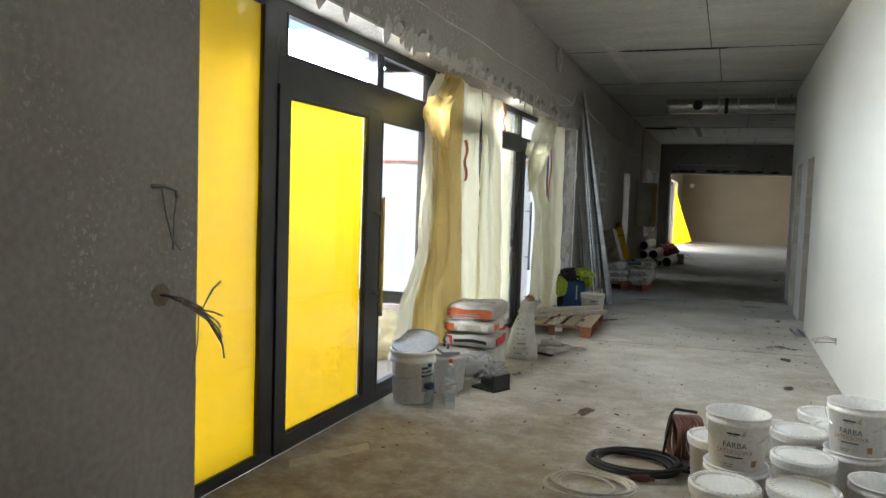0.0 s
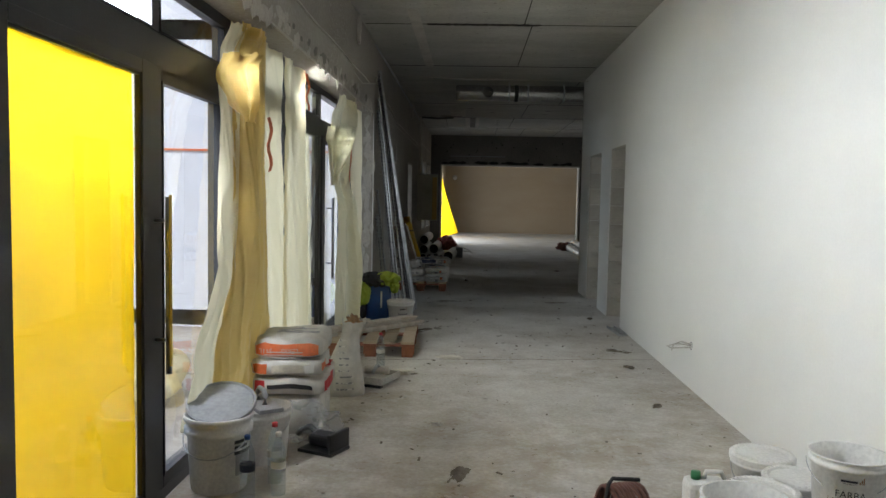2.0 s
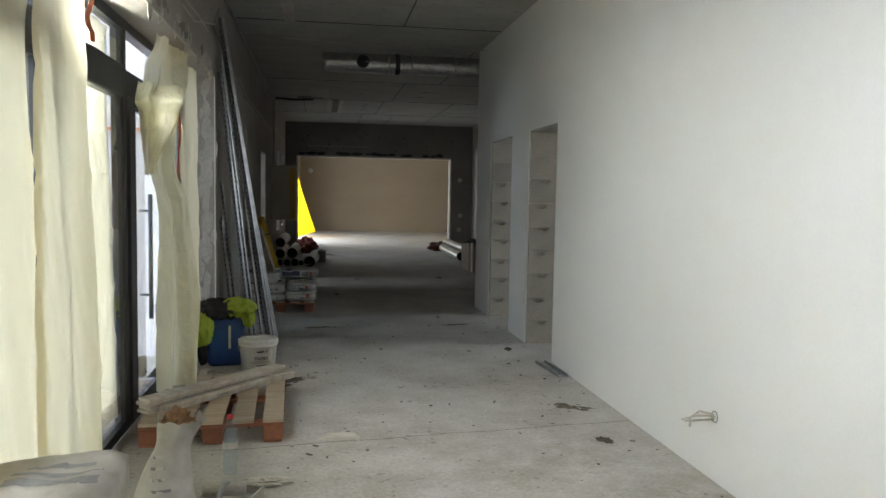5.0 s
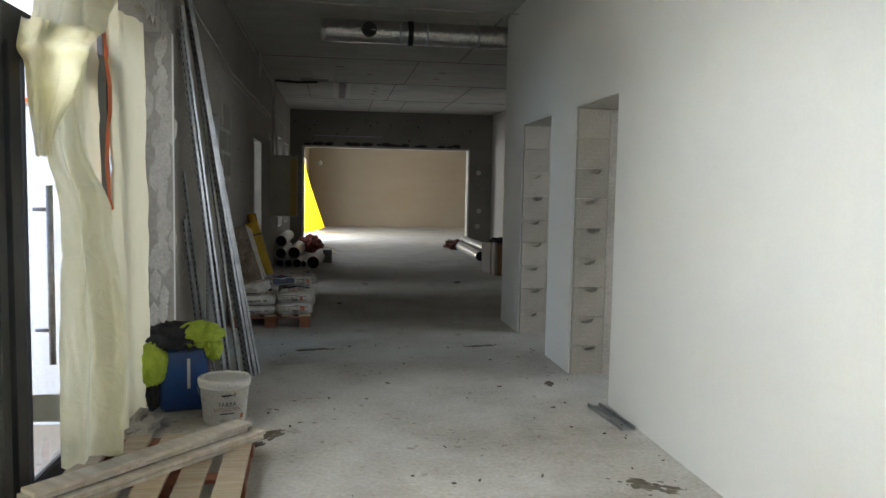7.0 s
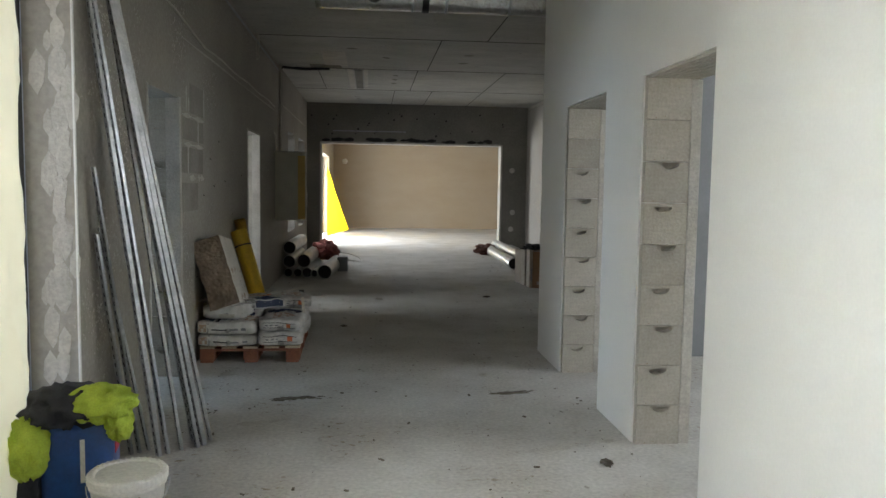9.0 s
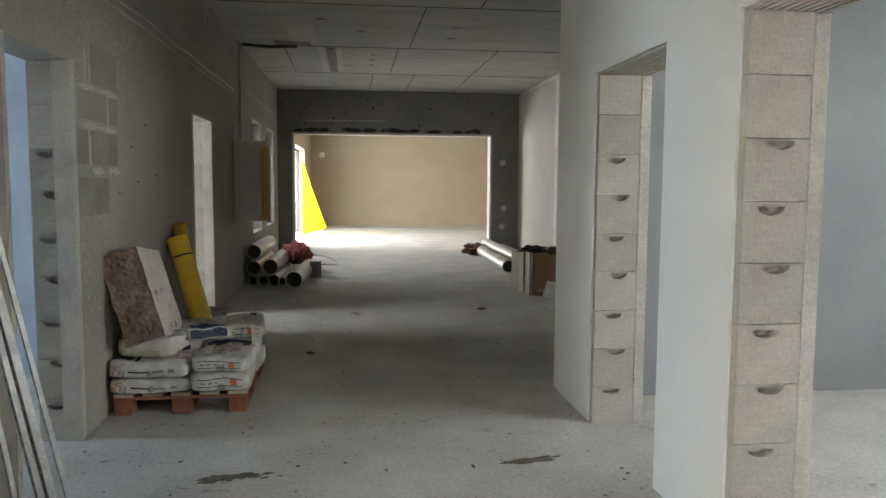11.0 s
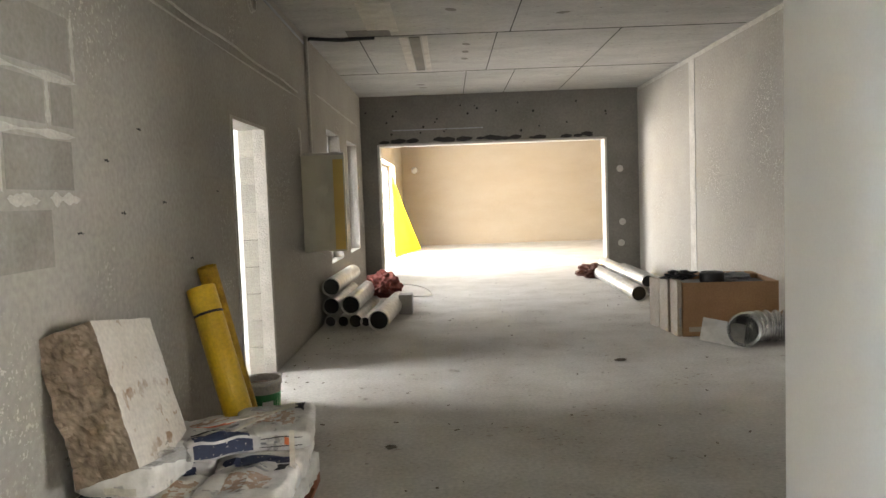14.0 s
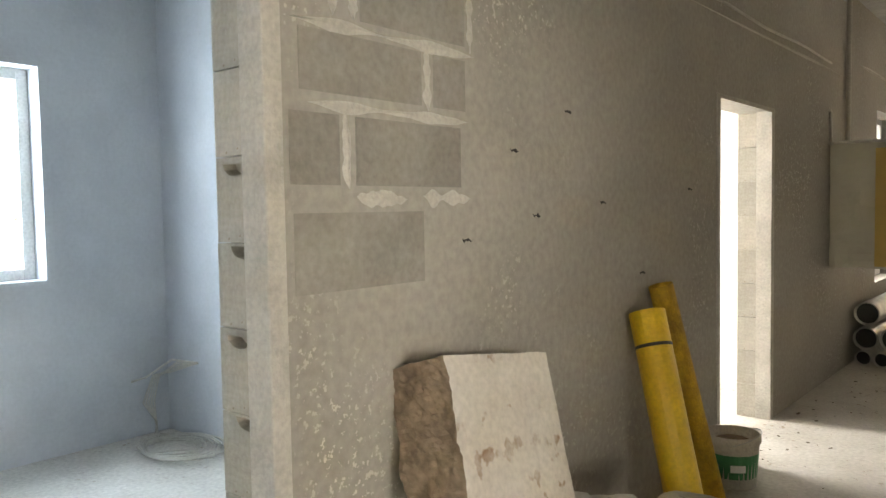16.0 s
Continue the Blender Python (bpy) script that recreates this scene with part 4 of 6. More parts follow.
coil((-0.42, 4.36, 0), 0.235, 9, 0.035, 0.009, "black", "black_cable", "coiled thick black cable lying on the floor", 3,
     tail=((0.32, 0.02, 0.02), (0.42, -0.03, 0.012), (0.52, -0.02, 0.012)))
coil((-0.60, 3.94, 0), 0.205, 7, 0.05, 0.006, "cable", "beige_cable", "loosely coiled beige cable on the dusty floor", 8,
     tail=((0.12, 0.12, 0.03), (0.17, 0.2, 0.02)))
plug = thing("cable_plug", "reddish-brown rubber plug on a cable end", "plug", pose(-0.36, 4.16, 0.032, 0, 90, 25))
part("plug_body", lathe([(0.010, -0.07), (0.02, -0.05), (0.027, -0.02), (0.03, 0.03), (0.024, 0.04), (0.024, 0.065)], 18), M["rustcable"], plug, smooth=True)
part("plug_pins", lathe([(0.004, 0.065), (0.004, 0.085)], 8, m=pose(0.01, 0, 0)), M["steel"], plug)

hole = thing("wall_wires", "bundle of bare cut cables poking from a wall hole", "wires", pose(XL, 2.42, 1.08))
bm = bmesh.new()
bmesh.ops.create_icosphere(bm, subdivisions=3, radius=1)
for v in bm.verts:
    k = 1 + 0.18 * noise.noise(v.co * 3)
    v.co = Vector((v.co.x * 0.006, v.co.y * 0.052 * k, v.co.z * 0.045 * k))
part("hole_rim", bm, M["brokenblock"], hole, "broken brown edge of the hole")
for i in range(6):
    dz, dy = -0.05 - 0.045 * i, 0.03 + 0.014 * i
    pts = [(0, -0.01 + 0.006 * i, 0), (0.07, 0.04, -0.01 - 0.004 * i), (0.13, 0.08 + dy * 0.5, -0.04 + dz * 0.25), (0.15, 0.10 + dy, (0.02 if i == 0 else dz * 0.8)), (0.16, 0.14 + dy * (1 if i < 2 else 0.6), (0.05 if i == 0 else dz))]
    part("cable_end", tube(pts, 0.0045, 6), M["fadebrown"] if i % 3 else M["greyprint"], hole, smooth=True)
part("cable_end", tube([(0.05, 0.02, -0.01), (0.09, 0.12, -0.06), (0.08, 0.13, -0.2), (0.05, 0.135, -0.34)], 0.003, 6), M["greyplastic"], hole, smooth=True)
hook = thing("wall_cable", "thin grey cable hanging from a hook in the wall", "cable", pose(XL, 2.40, 1.50))
part("nail", tube([(0.006, -0.04, 0.01), (0.012, 0.02, 0.015), (0.03, 0.07, 0.0), (0.03, 0.075, -0.03)], 0.009, 8), M["greyprint"], hook, smooth=True)
part("strand", tube([(0.02, 0.0, 0.0), (0.025, 0.02, -0.1), (0.03, 0.05, -0.2), (0.05, 0.075, -0.24), (0.04, 0.11, -0.23)], 0.004, 6), M["greyprint"], hook, smooth=True)
part("strand", tube([(0.03, 0.075, -0.02), (0.028, 0.06, -0.12), (0.03, 0.055, -0.24)], 0.004, 6), M["greyprint"], hook, smooth=True)

bm = bmesh.new()
g = []
for i in range(17):
    x, y = -2.24 + 0.26 * i / 16, 3.62 + 0.46 * i / 16
    g.append([bm.verts.new((x + 0.05 * k * 0.7, y - 0.05 * k, 0.004 + 0.035 * (k == 1) * (0.6 + noise.noise(Vector((i * 0.5, 0, 2)))) + 0.01 * abs(noise.noise(Vector((i * 0.7, k, 1)))))) for k in range(3)])
for a, b in zip(g, g[1:]):
    for k in range(2):
        bm.faces.new((a[k], a[k + 1], b[k + 1], b[k]))
tagged(link("paper_strip", bm, M["paper"], True), "crumpled beige paper strip lying by the door", "paper")

wire = thing("wall_wire", "loop of white cable sticking from the white wall", "wires", pose(XR, 7.51, 0.35))
part("cable_loop", tube([(0, 0, 0), (-0.05, -0.01, 0.01), (-0.13, -0.05, 0.025), (-0.2, -0.02, 0.0), (-0.15, 0.04, -0.03), (-0.06, 0.02, -0.02), (0, 0.01, -0.015)], 0.0055, 7), M["cable"], wire, smooth=True)
part("cable_loop", tube([(0, 0.01, 0.01), (-0.08, 0.02, 0.03), (-0.15, -0.02, 0.01), (-0.17, -0.05, -0.03)], 0.0055, 7), M["cable"], wire, smooth=True)
part("wall_box", lathe([(0.033, -0.002), (0.033, 0.003), (0.027, 0.003), (0.027, -0.002)], 20, m=pose(0, 0, 0, 0, -90, 0)), M["greyprint"], wire)

# ---- along the glazing ----
big = thing("white_tub", "large white pail with grey lid set askew", "bucket", pose(-2.13, 5.14, 0))
part("shell", lathe([(0.135, 0), (0.14, 0.006), (0.158, 0.29), (0.17, 0.295), (0.172, 0.325), (0.16, 0.33), (0.166, 0.36), (0.174, 0.365), (0.174, 0.385), (0.162, 0.385), (0.135, 0.01), (0.01, 0.01)], 40), M["whiteplastic"], big, smooth=True)
part("lid", lathe([(0.17, 0), (0.178, 0.004), (0.178, 0.022), (0.168, 0.026), (0.162, 0.016), (0.02, 0.016)], 40, m=pose(0.0, 0.04, 0.415, 22, 0, 8)), M["greyplastic"], big, "grey plastic lid lying tilted", smooth=False)
bm = bmesh.new()
curved_patch(0.150, 0.153, 0.09, 0.20, -0.7, 0.0, 8, bm)
part("label", bm, M["greyprint"], big, "grey printed label")
bm = bmesh.new()
for k in range(3):
    curved_patch(0.1545 + k * 0.001, 0.1555 + k * 0.001, 0.20 + k * 0.028, 0.218 + k * 0.028, -0.75, 0.05 - 0.2 * k, 8, bm)
part("print", bm, M["ink"], big, "dark printed lines")
part("handle", tube([(0.17 * math.cos(a), 0.17 * math.sin(a) - 0.02, 0.30 - 0.10 * math.sin(math.pi * i / 12)) for i, a in enumerate([math.pi + math.pi * k / 12 for k in range(13)])], 0.003, 6), M["steel"], big, "thin wire handle", smooth=True)


def water_bottle(m, cap, label):
    t = thing("water_bottle", label, "bottle", m, "plastic bottles")
    part("bottle_body", lathe([(0.02, 0.004), (0.036, 0.0), (0.038, 0.02), (0.036, 0.05), (0.038, 0.075), (0.036, 0.10), (0.038, 0.13), (0.033, 0.16), (0.038, 0.19), (0.034, 0.235), (0.016, 0.285), (0.0135, 0.30)], 24), M["bottle"], t, smooth=True)
    part("cap", lathe([(0.0155, 0.297), (0.0155, 0.318), (0.013, 0.32)], 16), M[cap], t, "screw cap", smooth=True)
    part("label", lathe([(0.0387, 0.14), (0.0387, 0.175)], 24, cap=False), M["bag" if cap != "blue" else "blueprint"], t, "wrapped paper label")
    return t


water_bottle(pose(-1.94, 5.0, 0, 0, 0, 20), "blue", "clear plastic water bottle with a blue cap")
water_bottle(pose(-1.80, 5.06, 0, 0, 0, 50), "whiteplastic", "crumpled clear plastic water bottle, part full")
water_bottle(pose(-1.86, 5.22, 0, 0, 0, 50), "red", "clear plastic water bottle with a red cap")
water_bottle(pose(-1.62, 7.92, 0.0, 0, 0, 50), "red", "clear plastic bottle with red cap by the pallet")

tub = pail(pose(-2.02, 5.56, 0), "grey mixing tub with a plasterer's float on top", False, False, h=0.31, r=0.16, group="tubs")
flo = thing("plaster_float", "grey plasterer's float with curved handle", "hand tool", pose(-2.02, 5.54, 0.312, 0, 0, 35))
part("plate", box(-0.07, 0.07, -0.17, 0.17, 0, 0.024, 0.004), M["greyplastic"], flo)
part("handle", tube([(0, -0.06, 0.024), (0, -0.065, 0.07), (0, -0.03, 0.10), (0, 0.03, 0.10), (0, 0.065, 0.07), (0, 0.06, 0.024)], 0.015, 10), M["greyplastic"], flo, "curved grey grip", smooth=True)

# stacked sacks by the curtains
kw = dict(group="sacks by the glazing")
sack(pose(-2.00, 6.24, 0.0, 0, 0, 4), "white sack at the bottom wrapped in clear plastic", 0.44, 0.56, 0.26, 2, "bag", **kw)
s = sack(pose(-1.98, 6.22, 0.262, 0, 0, 3), "white and red cement sack with black lettering", 0.46, 0.56, 0.12, 3, "bag",
         ((-0.6, 0.72, 0.35, 0.66, "ink", "side"), (-0.95, -0.68, 0.1, 0.95, "red", "side"), (-0.9, 0.3, 0.1, 0.95, "red", "end"), (-0.6, 0.9, 0.2, 0.9, "red", "red printed panel")), **kw)
sack(pose(-2.0, 6.20, 0.385, 0, 0, 5), "white and orange plaster sack with a pale label", 0.44, 0.54, 0.10, 5, "bag",
     ((-0.95, -0.6, 0.1, 0.9, "orange", "side"), (-0.4, 0.5, 0.2, 0.8, "paper", "side"), (-0.9, 0.0, 0.15, 0.9, "orange", "end"), (0.55, 0.8, 0.2, 0.8, "white", "side")), **kw)
s = sack(pose(-1.99, 6.24, 0.488, 0, 0, 2), "pale plaster sack with an orange printed end", 0.42, 0.54, 0.13, 7, "bag",
         ((-0.98, 0.98, 0.05, 0.85, "orange", "side"), (-0.5, 0.8, -0.2, 0.0, "greyprint", "faded grey lines"), (-0.5, 0.8, 0.15, 0.25, "greyprint", "faded grey lines"), (-0.4, 0.6, 0.4, 0.5, "greyprint", "faded grey lines")), **kw)
for txt, zz, xx in (("LEKKI", 0.056, 0.02), ("511L", 0.056, -0.13)):
    glyphs(txt, 0.042, s, M["bag"], lambda x, y, zz=zz, xx=xx: Vector((xx - x, -0.279 - 0.004, zz - y)), label="pale upside-down lettering")
bm = bmesh.new()
for k in range(3):
    box(-0.16 + 0.02 * k, 0.1, -0.2795 - 0.003, -0.2790 - 0.003, 0.018 + 0.018 * k - 0.01, 0.024 + 0.018 * k - 0.01, 0, bm)
part("print", bm, M["bag"], s, "pale printed lines")


def crumple(m, name, label, category, rx, ry, rz, material, seed, rough=0.4, flat=True):
    bm = bmesh.new()
    bmesh.ops.create_icosphere(bm, subdivisions=4, radius=1)
    for v in bm.verts:
        k = 1 + rough * noise.noise(v.co * 2.1 + Vector((seed, 0, 0))) + rough * 0.55 * noise.noise(v.co * 5.3 + Vector((0, seed, 0)))
        v.co = Vector((v.co.x * rx * k, v.co.y * ry * k, v.co.z * rz * k))
    low = min(v.co.z for v in bm.verts)
    for v in bm.verts:
        v.co.z = max(0, v.co.z - low * (0.7 if flat else 1))
    ob = link(name, bm, M[material], False)
    ob.matrix_world = m
    return tagged(ob, label, category)


crumple(pose(-1.86, 5.90, 0), "plastic_wrap", "crumpled clear plastic wrap on the floor", "plastic wrap", 0.2, 0.12, 0.12, "clearbag", 4, 0.6)
dust = thing("black_floor_tool", "black plastic dustpan lying upside down", "dustpan", pose(-1.70, 5.74, 0, 0, 0, -25))
bm = box(-0.12, 0.12, -0.10, 0.10, 0.0, 0.02, 0.005)
box(-0.10, 0.10, -0.02, 0.09, 0.02, 0.09, 0.02, bm, pose(0, 0, 0, 8, 0, 0))
part("pan", bm, M["blackplastic"], dust)
part("grip", tube([(-0.06, 0.05, 0.06), (-0.16, 0.08, 0.10), (-0.24, 0.1, 0.06), (-0.27, 0.1, 0.03)], 0.018, 8), M["blackplastic"], dust, smooth=True)
part("side_wall", box(0.09, 0.115, -0.1, 0.1, 0.02, 0.13, 0.006), M["blackplastic"], dust)

# torn upright sack
bm = bmesh.new()
n, k = 28, 14
g = []
for j in range(k + 1):
    w = j / k
    row = []
    for i in range(n):
        a = 2 * math.pi * i / n
        r0 = (0.145 - 0.105 * w ** 1.25 + (0.045 * (w - 0.82) / 0.18 if w > 0.82 else 0)) * (1 + 0.22 * noise.noise(Vector((math.cos(a) * 2.5, math.sin(a) * 2.5, w * 2))) * (0.4 + w))
        row.append((r0 * 1.1 * math.cos(a) + 0.08 * w * w, r0 * 0.85 * math.sin(a), 0.56 * w + (0.06 * noise.noise(Vector((a * 2, 5, 1))) if j == k else 0)))
    g.append([bm.verts.new(q) for q in row])
for a, b in zip(g, g[1:]):
    for i in range(n):
        bm.faces.new((a[i], a[(i + 1) % n], b[(i + 1) % n], b[i]))
bm.faces.new(g[0][::-1])
torn = thing("torn_sack", "half-empty torn white paper sack with twisted neck", "sack", pose(-1.80, 7.05, 0))
part("sack_body", bm, M["bag"], torn, smooth=True)
bm = bmesh.new()
for q in range(9):
    a = -1.9 + 0.07 * (q % 3)
    z = 0.06 + 0.045 * q
    curved_patch(0.162 - 0.108 * (z / 0.56) ** 1.25, 0.162 - 0.108 * ((z + 0.012) / 0.56) ** 1.25, z, z + 0.012, a, a + 1.0 - 0.06 * q, 8, bm)
tagged(part("print", bm, M["fadegrey"], torn, "grey printed lines"), kind="stuff")
crumple(pose(-1.73, 7.05, 0.50), "brown_paper", "crumpled brown paper at the neck of the sack", "paper", 0.05, 0.04, 0.05, "cardboard", 9, 0.7)

tray = thing("paint_tray", "dirty grey paint tray with a roller", "paint tray", pose(-1.58, 7.38, 0, 0, 0, -20))
bm = box(-0.12, 0.12, -0.16, 0.16, 0.03, 0.04, 0.003)
for q in ((-0.125, -0.115, -0.16, 0.16), (0.115, 0.125, -0.16, 0.16), (-0.12, 0.12, -0.165, -0.155), (-0.12, 0.12, 0.155, 0.165)):
    box(*q, 0.03, 0.085, 0.003, bm)
part("tray", bm, M["mortar"], tray)
part("feet", box(-0.1, 0.1, -0.15, -0.1, 0, 0.03, 0.004), M["blackplastic"], tray)
part("roller", lathe([(0.028, -0.1), (0.033, -0.09), (0.033, 0.09), (0.028, 0.1)], 18, m=pose(-0.02, 0.03, 0.105, 0, 90, 20)), M["mortar"], tray, "grey caked paint roller", smooth=True)
part("roller_grip", tube([(-0.02, 0.1, 0.11), (0.0, 0.0, 0.15), (0.02, -0.06, 0.16), (0.03, -0.14, 0.12)], 0.014, 8), M["greyplastic"], tray, smooth=True)
crumple(pose(-1.42, 7.72, 0), "rag", "flat pale crumpled rag on the floor", "rag", 0.12, 0.05, 0.02, "paper", 14, 0.5)
crumple(pose(-1.03, 8.45, 0), "paper_scrap", "flat torn white paper scrap on the floor", "paper", 0.12, 0.08, 0.008, "paper", 15, 0.4)

pallet(pose(-2.20, 8.38, 0, 0, 0, 2), "weathered wooden pallet with red-stained blocks", 0.84, 1.2)
for i, (ya, z, ln, dx) in enumerate(((0.0, 0.145, 1.18, 0.0), (0.015, 0.168, 1.2, 0.012), (0.0, 0.191, 1.17, -0.01), (0.02, 0.214, 1.18, 0.008), (0.10, 0.145, 1.15, 0.115), (0.11, 0.168, 1.16, 0.12))):
    tagged(link("wood_board", box(-0.055 + dx, 0.055 + dx, 0, ln, z, z + 0.021, 0.003), M["whitewood"]), "whitewashed tongue-and-groove board lying on the pallet", "board", "boards on the pallet").matrix_world = pose(-2.22, 8.60 + ya, 0, 0, 0, -41)

# barrel with jacket, pail
bar1 = thing("blue_drum", "blue plastic canister drum on the concrete floor", "drum", pose(-1.97, 10.62, 0, 0, 0, 10))
part("drum_body", box(-0.155, 0.155, -0.14, 0.14, 0, 0.44, 0.045), M["blue"], bar1, smooth=True)
part("drum_label", box(0.155, 0.158, -0.06, 0.06, 0.26, 0.40, 0), M["red"], bar1, "red and white label")
part("drum_stripe", box(0.02, 0.04, -0.144, -0.1405, 0.16, 0.36, 0), M["whiteplastic"], bar1, "white level strip")
part("neck", lathe([(0.05, 0.44), (0.05, 0.47)], 20), M["blackplastic"], bar1)


def rumpled(x, y, z, rx, ry, rz, seed, rough=0.35):
    """Soft heap of cloth round a point."""
    bm = bmesh.new()
    bmesh.ops.create_icosphere(bm, subdivisions=4, radius=1)
    for v in bm.verts:
        c = v.co.copy()
        fold = abs(noise.noise(Vector((c.x * 2.3 + seed, c.y * 2.3, c.z * 1.1)))) + 0.5 * abs(noise.noise(c * 5 + Vector((0, seed, 0))))
        k = 1 + rough * (0.5 - 1.6 * fold)
        v.co = Vector((x + c.x * rx * k, y + c.y * ry * k, z + c.z * rz * k))
    return bm


jac = thing("safety_jacket", "lime-yellow and black safety jacket thrown over the drum", "jacket", pose(-1.97, 10.60, 0.46, 0, 0, 10))
part("dark_lining", rumpled(-0.05, -0.02, 0.03, 0.19, 0.19, 0.10, 2), M["darkcloth"], jac, "black fabric part", True)
part("lime_sleeve", rumpled(0.11, -0.08, 0.05, 0.15, 0.13, 0.085, 5), M["hivis"], jac, "lime-yellow fabric part", True)
part("lime_sleeve", rumpled(0.19, -0.10, -0.03, 0.06, 0.09, 0.09, 6), M["hivis"], jac, "lime-yellow fabric part", True)
part("lime_panel", rumpled(-0.19, -0.13, -0.12, 0.09, 0.09, 0.14, 8), M["hivis"], jac, "lime-yellow fabric part", True)
part("dark_hem", rumpled(-0.20, -0.05, -0.32, 0.07, 0.09, 0.13, 9), M["darkcloth"], jac, "black fabric part", True)
pail(pose(-1.66, 10.30, 0), "white latex paint pail with closed lid, paint-splashed", True, True, -75, h=0.27, r=0.155)
crumple(pose(-2.15, 10.05, 0), "mortar_crumbs", "heap of broken mortar by the glazing", "rubble", 0.12, 0.3, 0.04, "mortar", 21, 0.6)

# dried smears on the concrete
def floor_smear(x, y, rx, ry, turn, seed, material, label):
    bm = bmesh.new()
    rs = random.Random(int(seed * 10))
    for k in range(26):
        cx, cy = rx * rs.gauss(0, 0.45), ry * rs.gauss(0, 0.6)
        size = 0.008 + 0.035 * rs.random() ** 2
        c = bm.verts.new((cx, cy, 0.0035))
        ring = []
        for i in range(11):
            a = 2 * math.pi * i / 11
            w = size * (0.6 + 0.8 * rs.random())
            ring.append(bm.verts.new((cx + 1.5 * w * math.cos(a), cy + 0.7 * w * math.sin(a), 0.001)))
        for i in range(11):
            bm.faces.new((c, ring[i], ring[(i + 1) % 11]))
    ob = link("floor_stain", bm, M[material])
    ob.matrix_world = pose(x, y, 0, 0, 0, turn)
    return tagged(ob, label, "stain", "dried smears on the floor", kind="stuff")


tagged(link("floor_joint", tube([(-2.05 + 0.25 * i, 8.25 + 0.012 * math.sin(i * 2.1) + 0.03 * i, 0.0) for i in range(13)], 0.0016, 5), M["dirt"]), "thin dark shrinkage crack across the concrete floor", "floor", kind="structure")
for i, (x, y, rx, ry, t) in enumerate(((0.55, 11.3, 0.28, 0.05, 20), (0.62, 9.0, 0.22, 0.05, -30), (0.45, 12.5, 0.2, 0.04, 10), (-1.25, 11.9, 0.22, 0.06, 30), (-1.35, 9.95, 0.16, 0.06, 60), (-0.9, 5.4, 0.14, 0.04, 80), (0.35, 7.7, 0.12, 0.03, 15), (-1.1, 12.4, 0.16, 0.04, 5))):
    floor_smear(x, y, rx, ry, t, i * 3.7, "dirt" if i % 3 else "mortar", "thin dried dark smear trodden into the concrete" if i % 3 else "thin dried pale mortar smear on the concrete")

# leaning steel profiles
prof = [((-1.60, 11.44, 0), (-2.06, 11.06, 3.10), 0.05), ((-1.62, 11.40, 0), (-2.05, 11.02, 3.08), 0.035), ((-1.66, 11.50, 0), (-2.07, 11.16, 3.02), 0.05),
        ((-1.70, 11.36, 0), (-2.06, 11.12, 3.05), 0.03), ((-1.76, 11.30, 0), (-2.05, 10.99, 2.75), 0.03), ((-1.80, 11.26, 0), (-2.06, 11.02, 2.60), 0.04),
        ((-1.92, 11.32, 0), (-2.06, 11.10, 1.60), 0.025), ((-1.88, 11.36, 0), (-2.07, 11.20, 1.28), 0.025), ((-1.96, 11.30, 0), (-2.07, 11.14, 1.25), 0.03), ((-1.57, 11.52, 0), (-2.05, 11.20, 2.95), 0.03)]
for a, b, w in prof:
    profile_bar("steel_profile", a, b, w, "steel", "galvanised steel stud profile leaning on the wall", "leaning steel profiles")
lev = thing("metal_offcut", "flat grey steel profile offcut on the floor", "metal profile", pose(0.885, 9.85, 0, 0, 0, 4))
bm = box(-0.045, 0.045, 0, 0.55, 0, 0.004)
box(-0.045, -0.041, 0, 0.55, 0.004, 0.03, 0, bm)
box(0.041, 0.045, 0, 0.55, 0.004, 0.03, 0, bm)
part("channel", bm, M["steel"], lev)

# ---- rear hall: sacks on a pallet, slab, rolls ----
pallet(pose(-2.06, 13.52, 0, 0, 0, 1), "dark wooden pallet loaded with cement sacks", 0.84, 1.1)
kw = dict(group="sacks on the pallet", material="dirtybag")
P1 = ((-0.52, 0.02, 0.32, 0.44, "ink", "side"), (0.12, 0.40, 0.28, 0.50, "greyprint", "side"), (0.52, 0.70, 0.28, 0.52, "fadegrey", "side"), (-0.97, -0.70, 0.15, 0.9, "fadebrown", "side"),
      (-0.92, -0.52, -0.75, 0.3, "blueprint", "navy printed panel"), (-0.42, -0.30, -0.8, 0.2, "ink", "dark upright lettering"), (-0.2, 0.3, -0.5, -0.42, "fadegrey", "grey printed lines"),
      (-0.2, 0.3, -0.3, -0.22, "fadegrey", "grey printed lines"), (-0.2, 0.3, -0.1, -0.02, "fadegrey", "grey printed lines"), (0.5, 0.92, -0.7, 0.5, "fadebrown", "small coloured picture"))
P2 = ((-0.45, 0.55, -0.55, 0.15, "fadebrown", "faded coloured picture"), (-0.6, 0.4, 0.30, 0.38, "greyprint", "grey printed lines"), (-0.6, 0.3, 0.48, 0.56, "fadegrey", "grey printed lines"),
      (0.5, 0.75, 0.4, 0.8, "ink", "dark printed squares"), (-0.8, 0.8, 0.72, 0.78, "ink", "side"), (-0.8, 0.8, 0.22, 0.27, "ink", "side"), (0.35, 0.55, 0.3, 0.7, "orange", "side"), (-0.7, 0.2, 0.42, 0.55, "fadegrey", "side"))
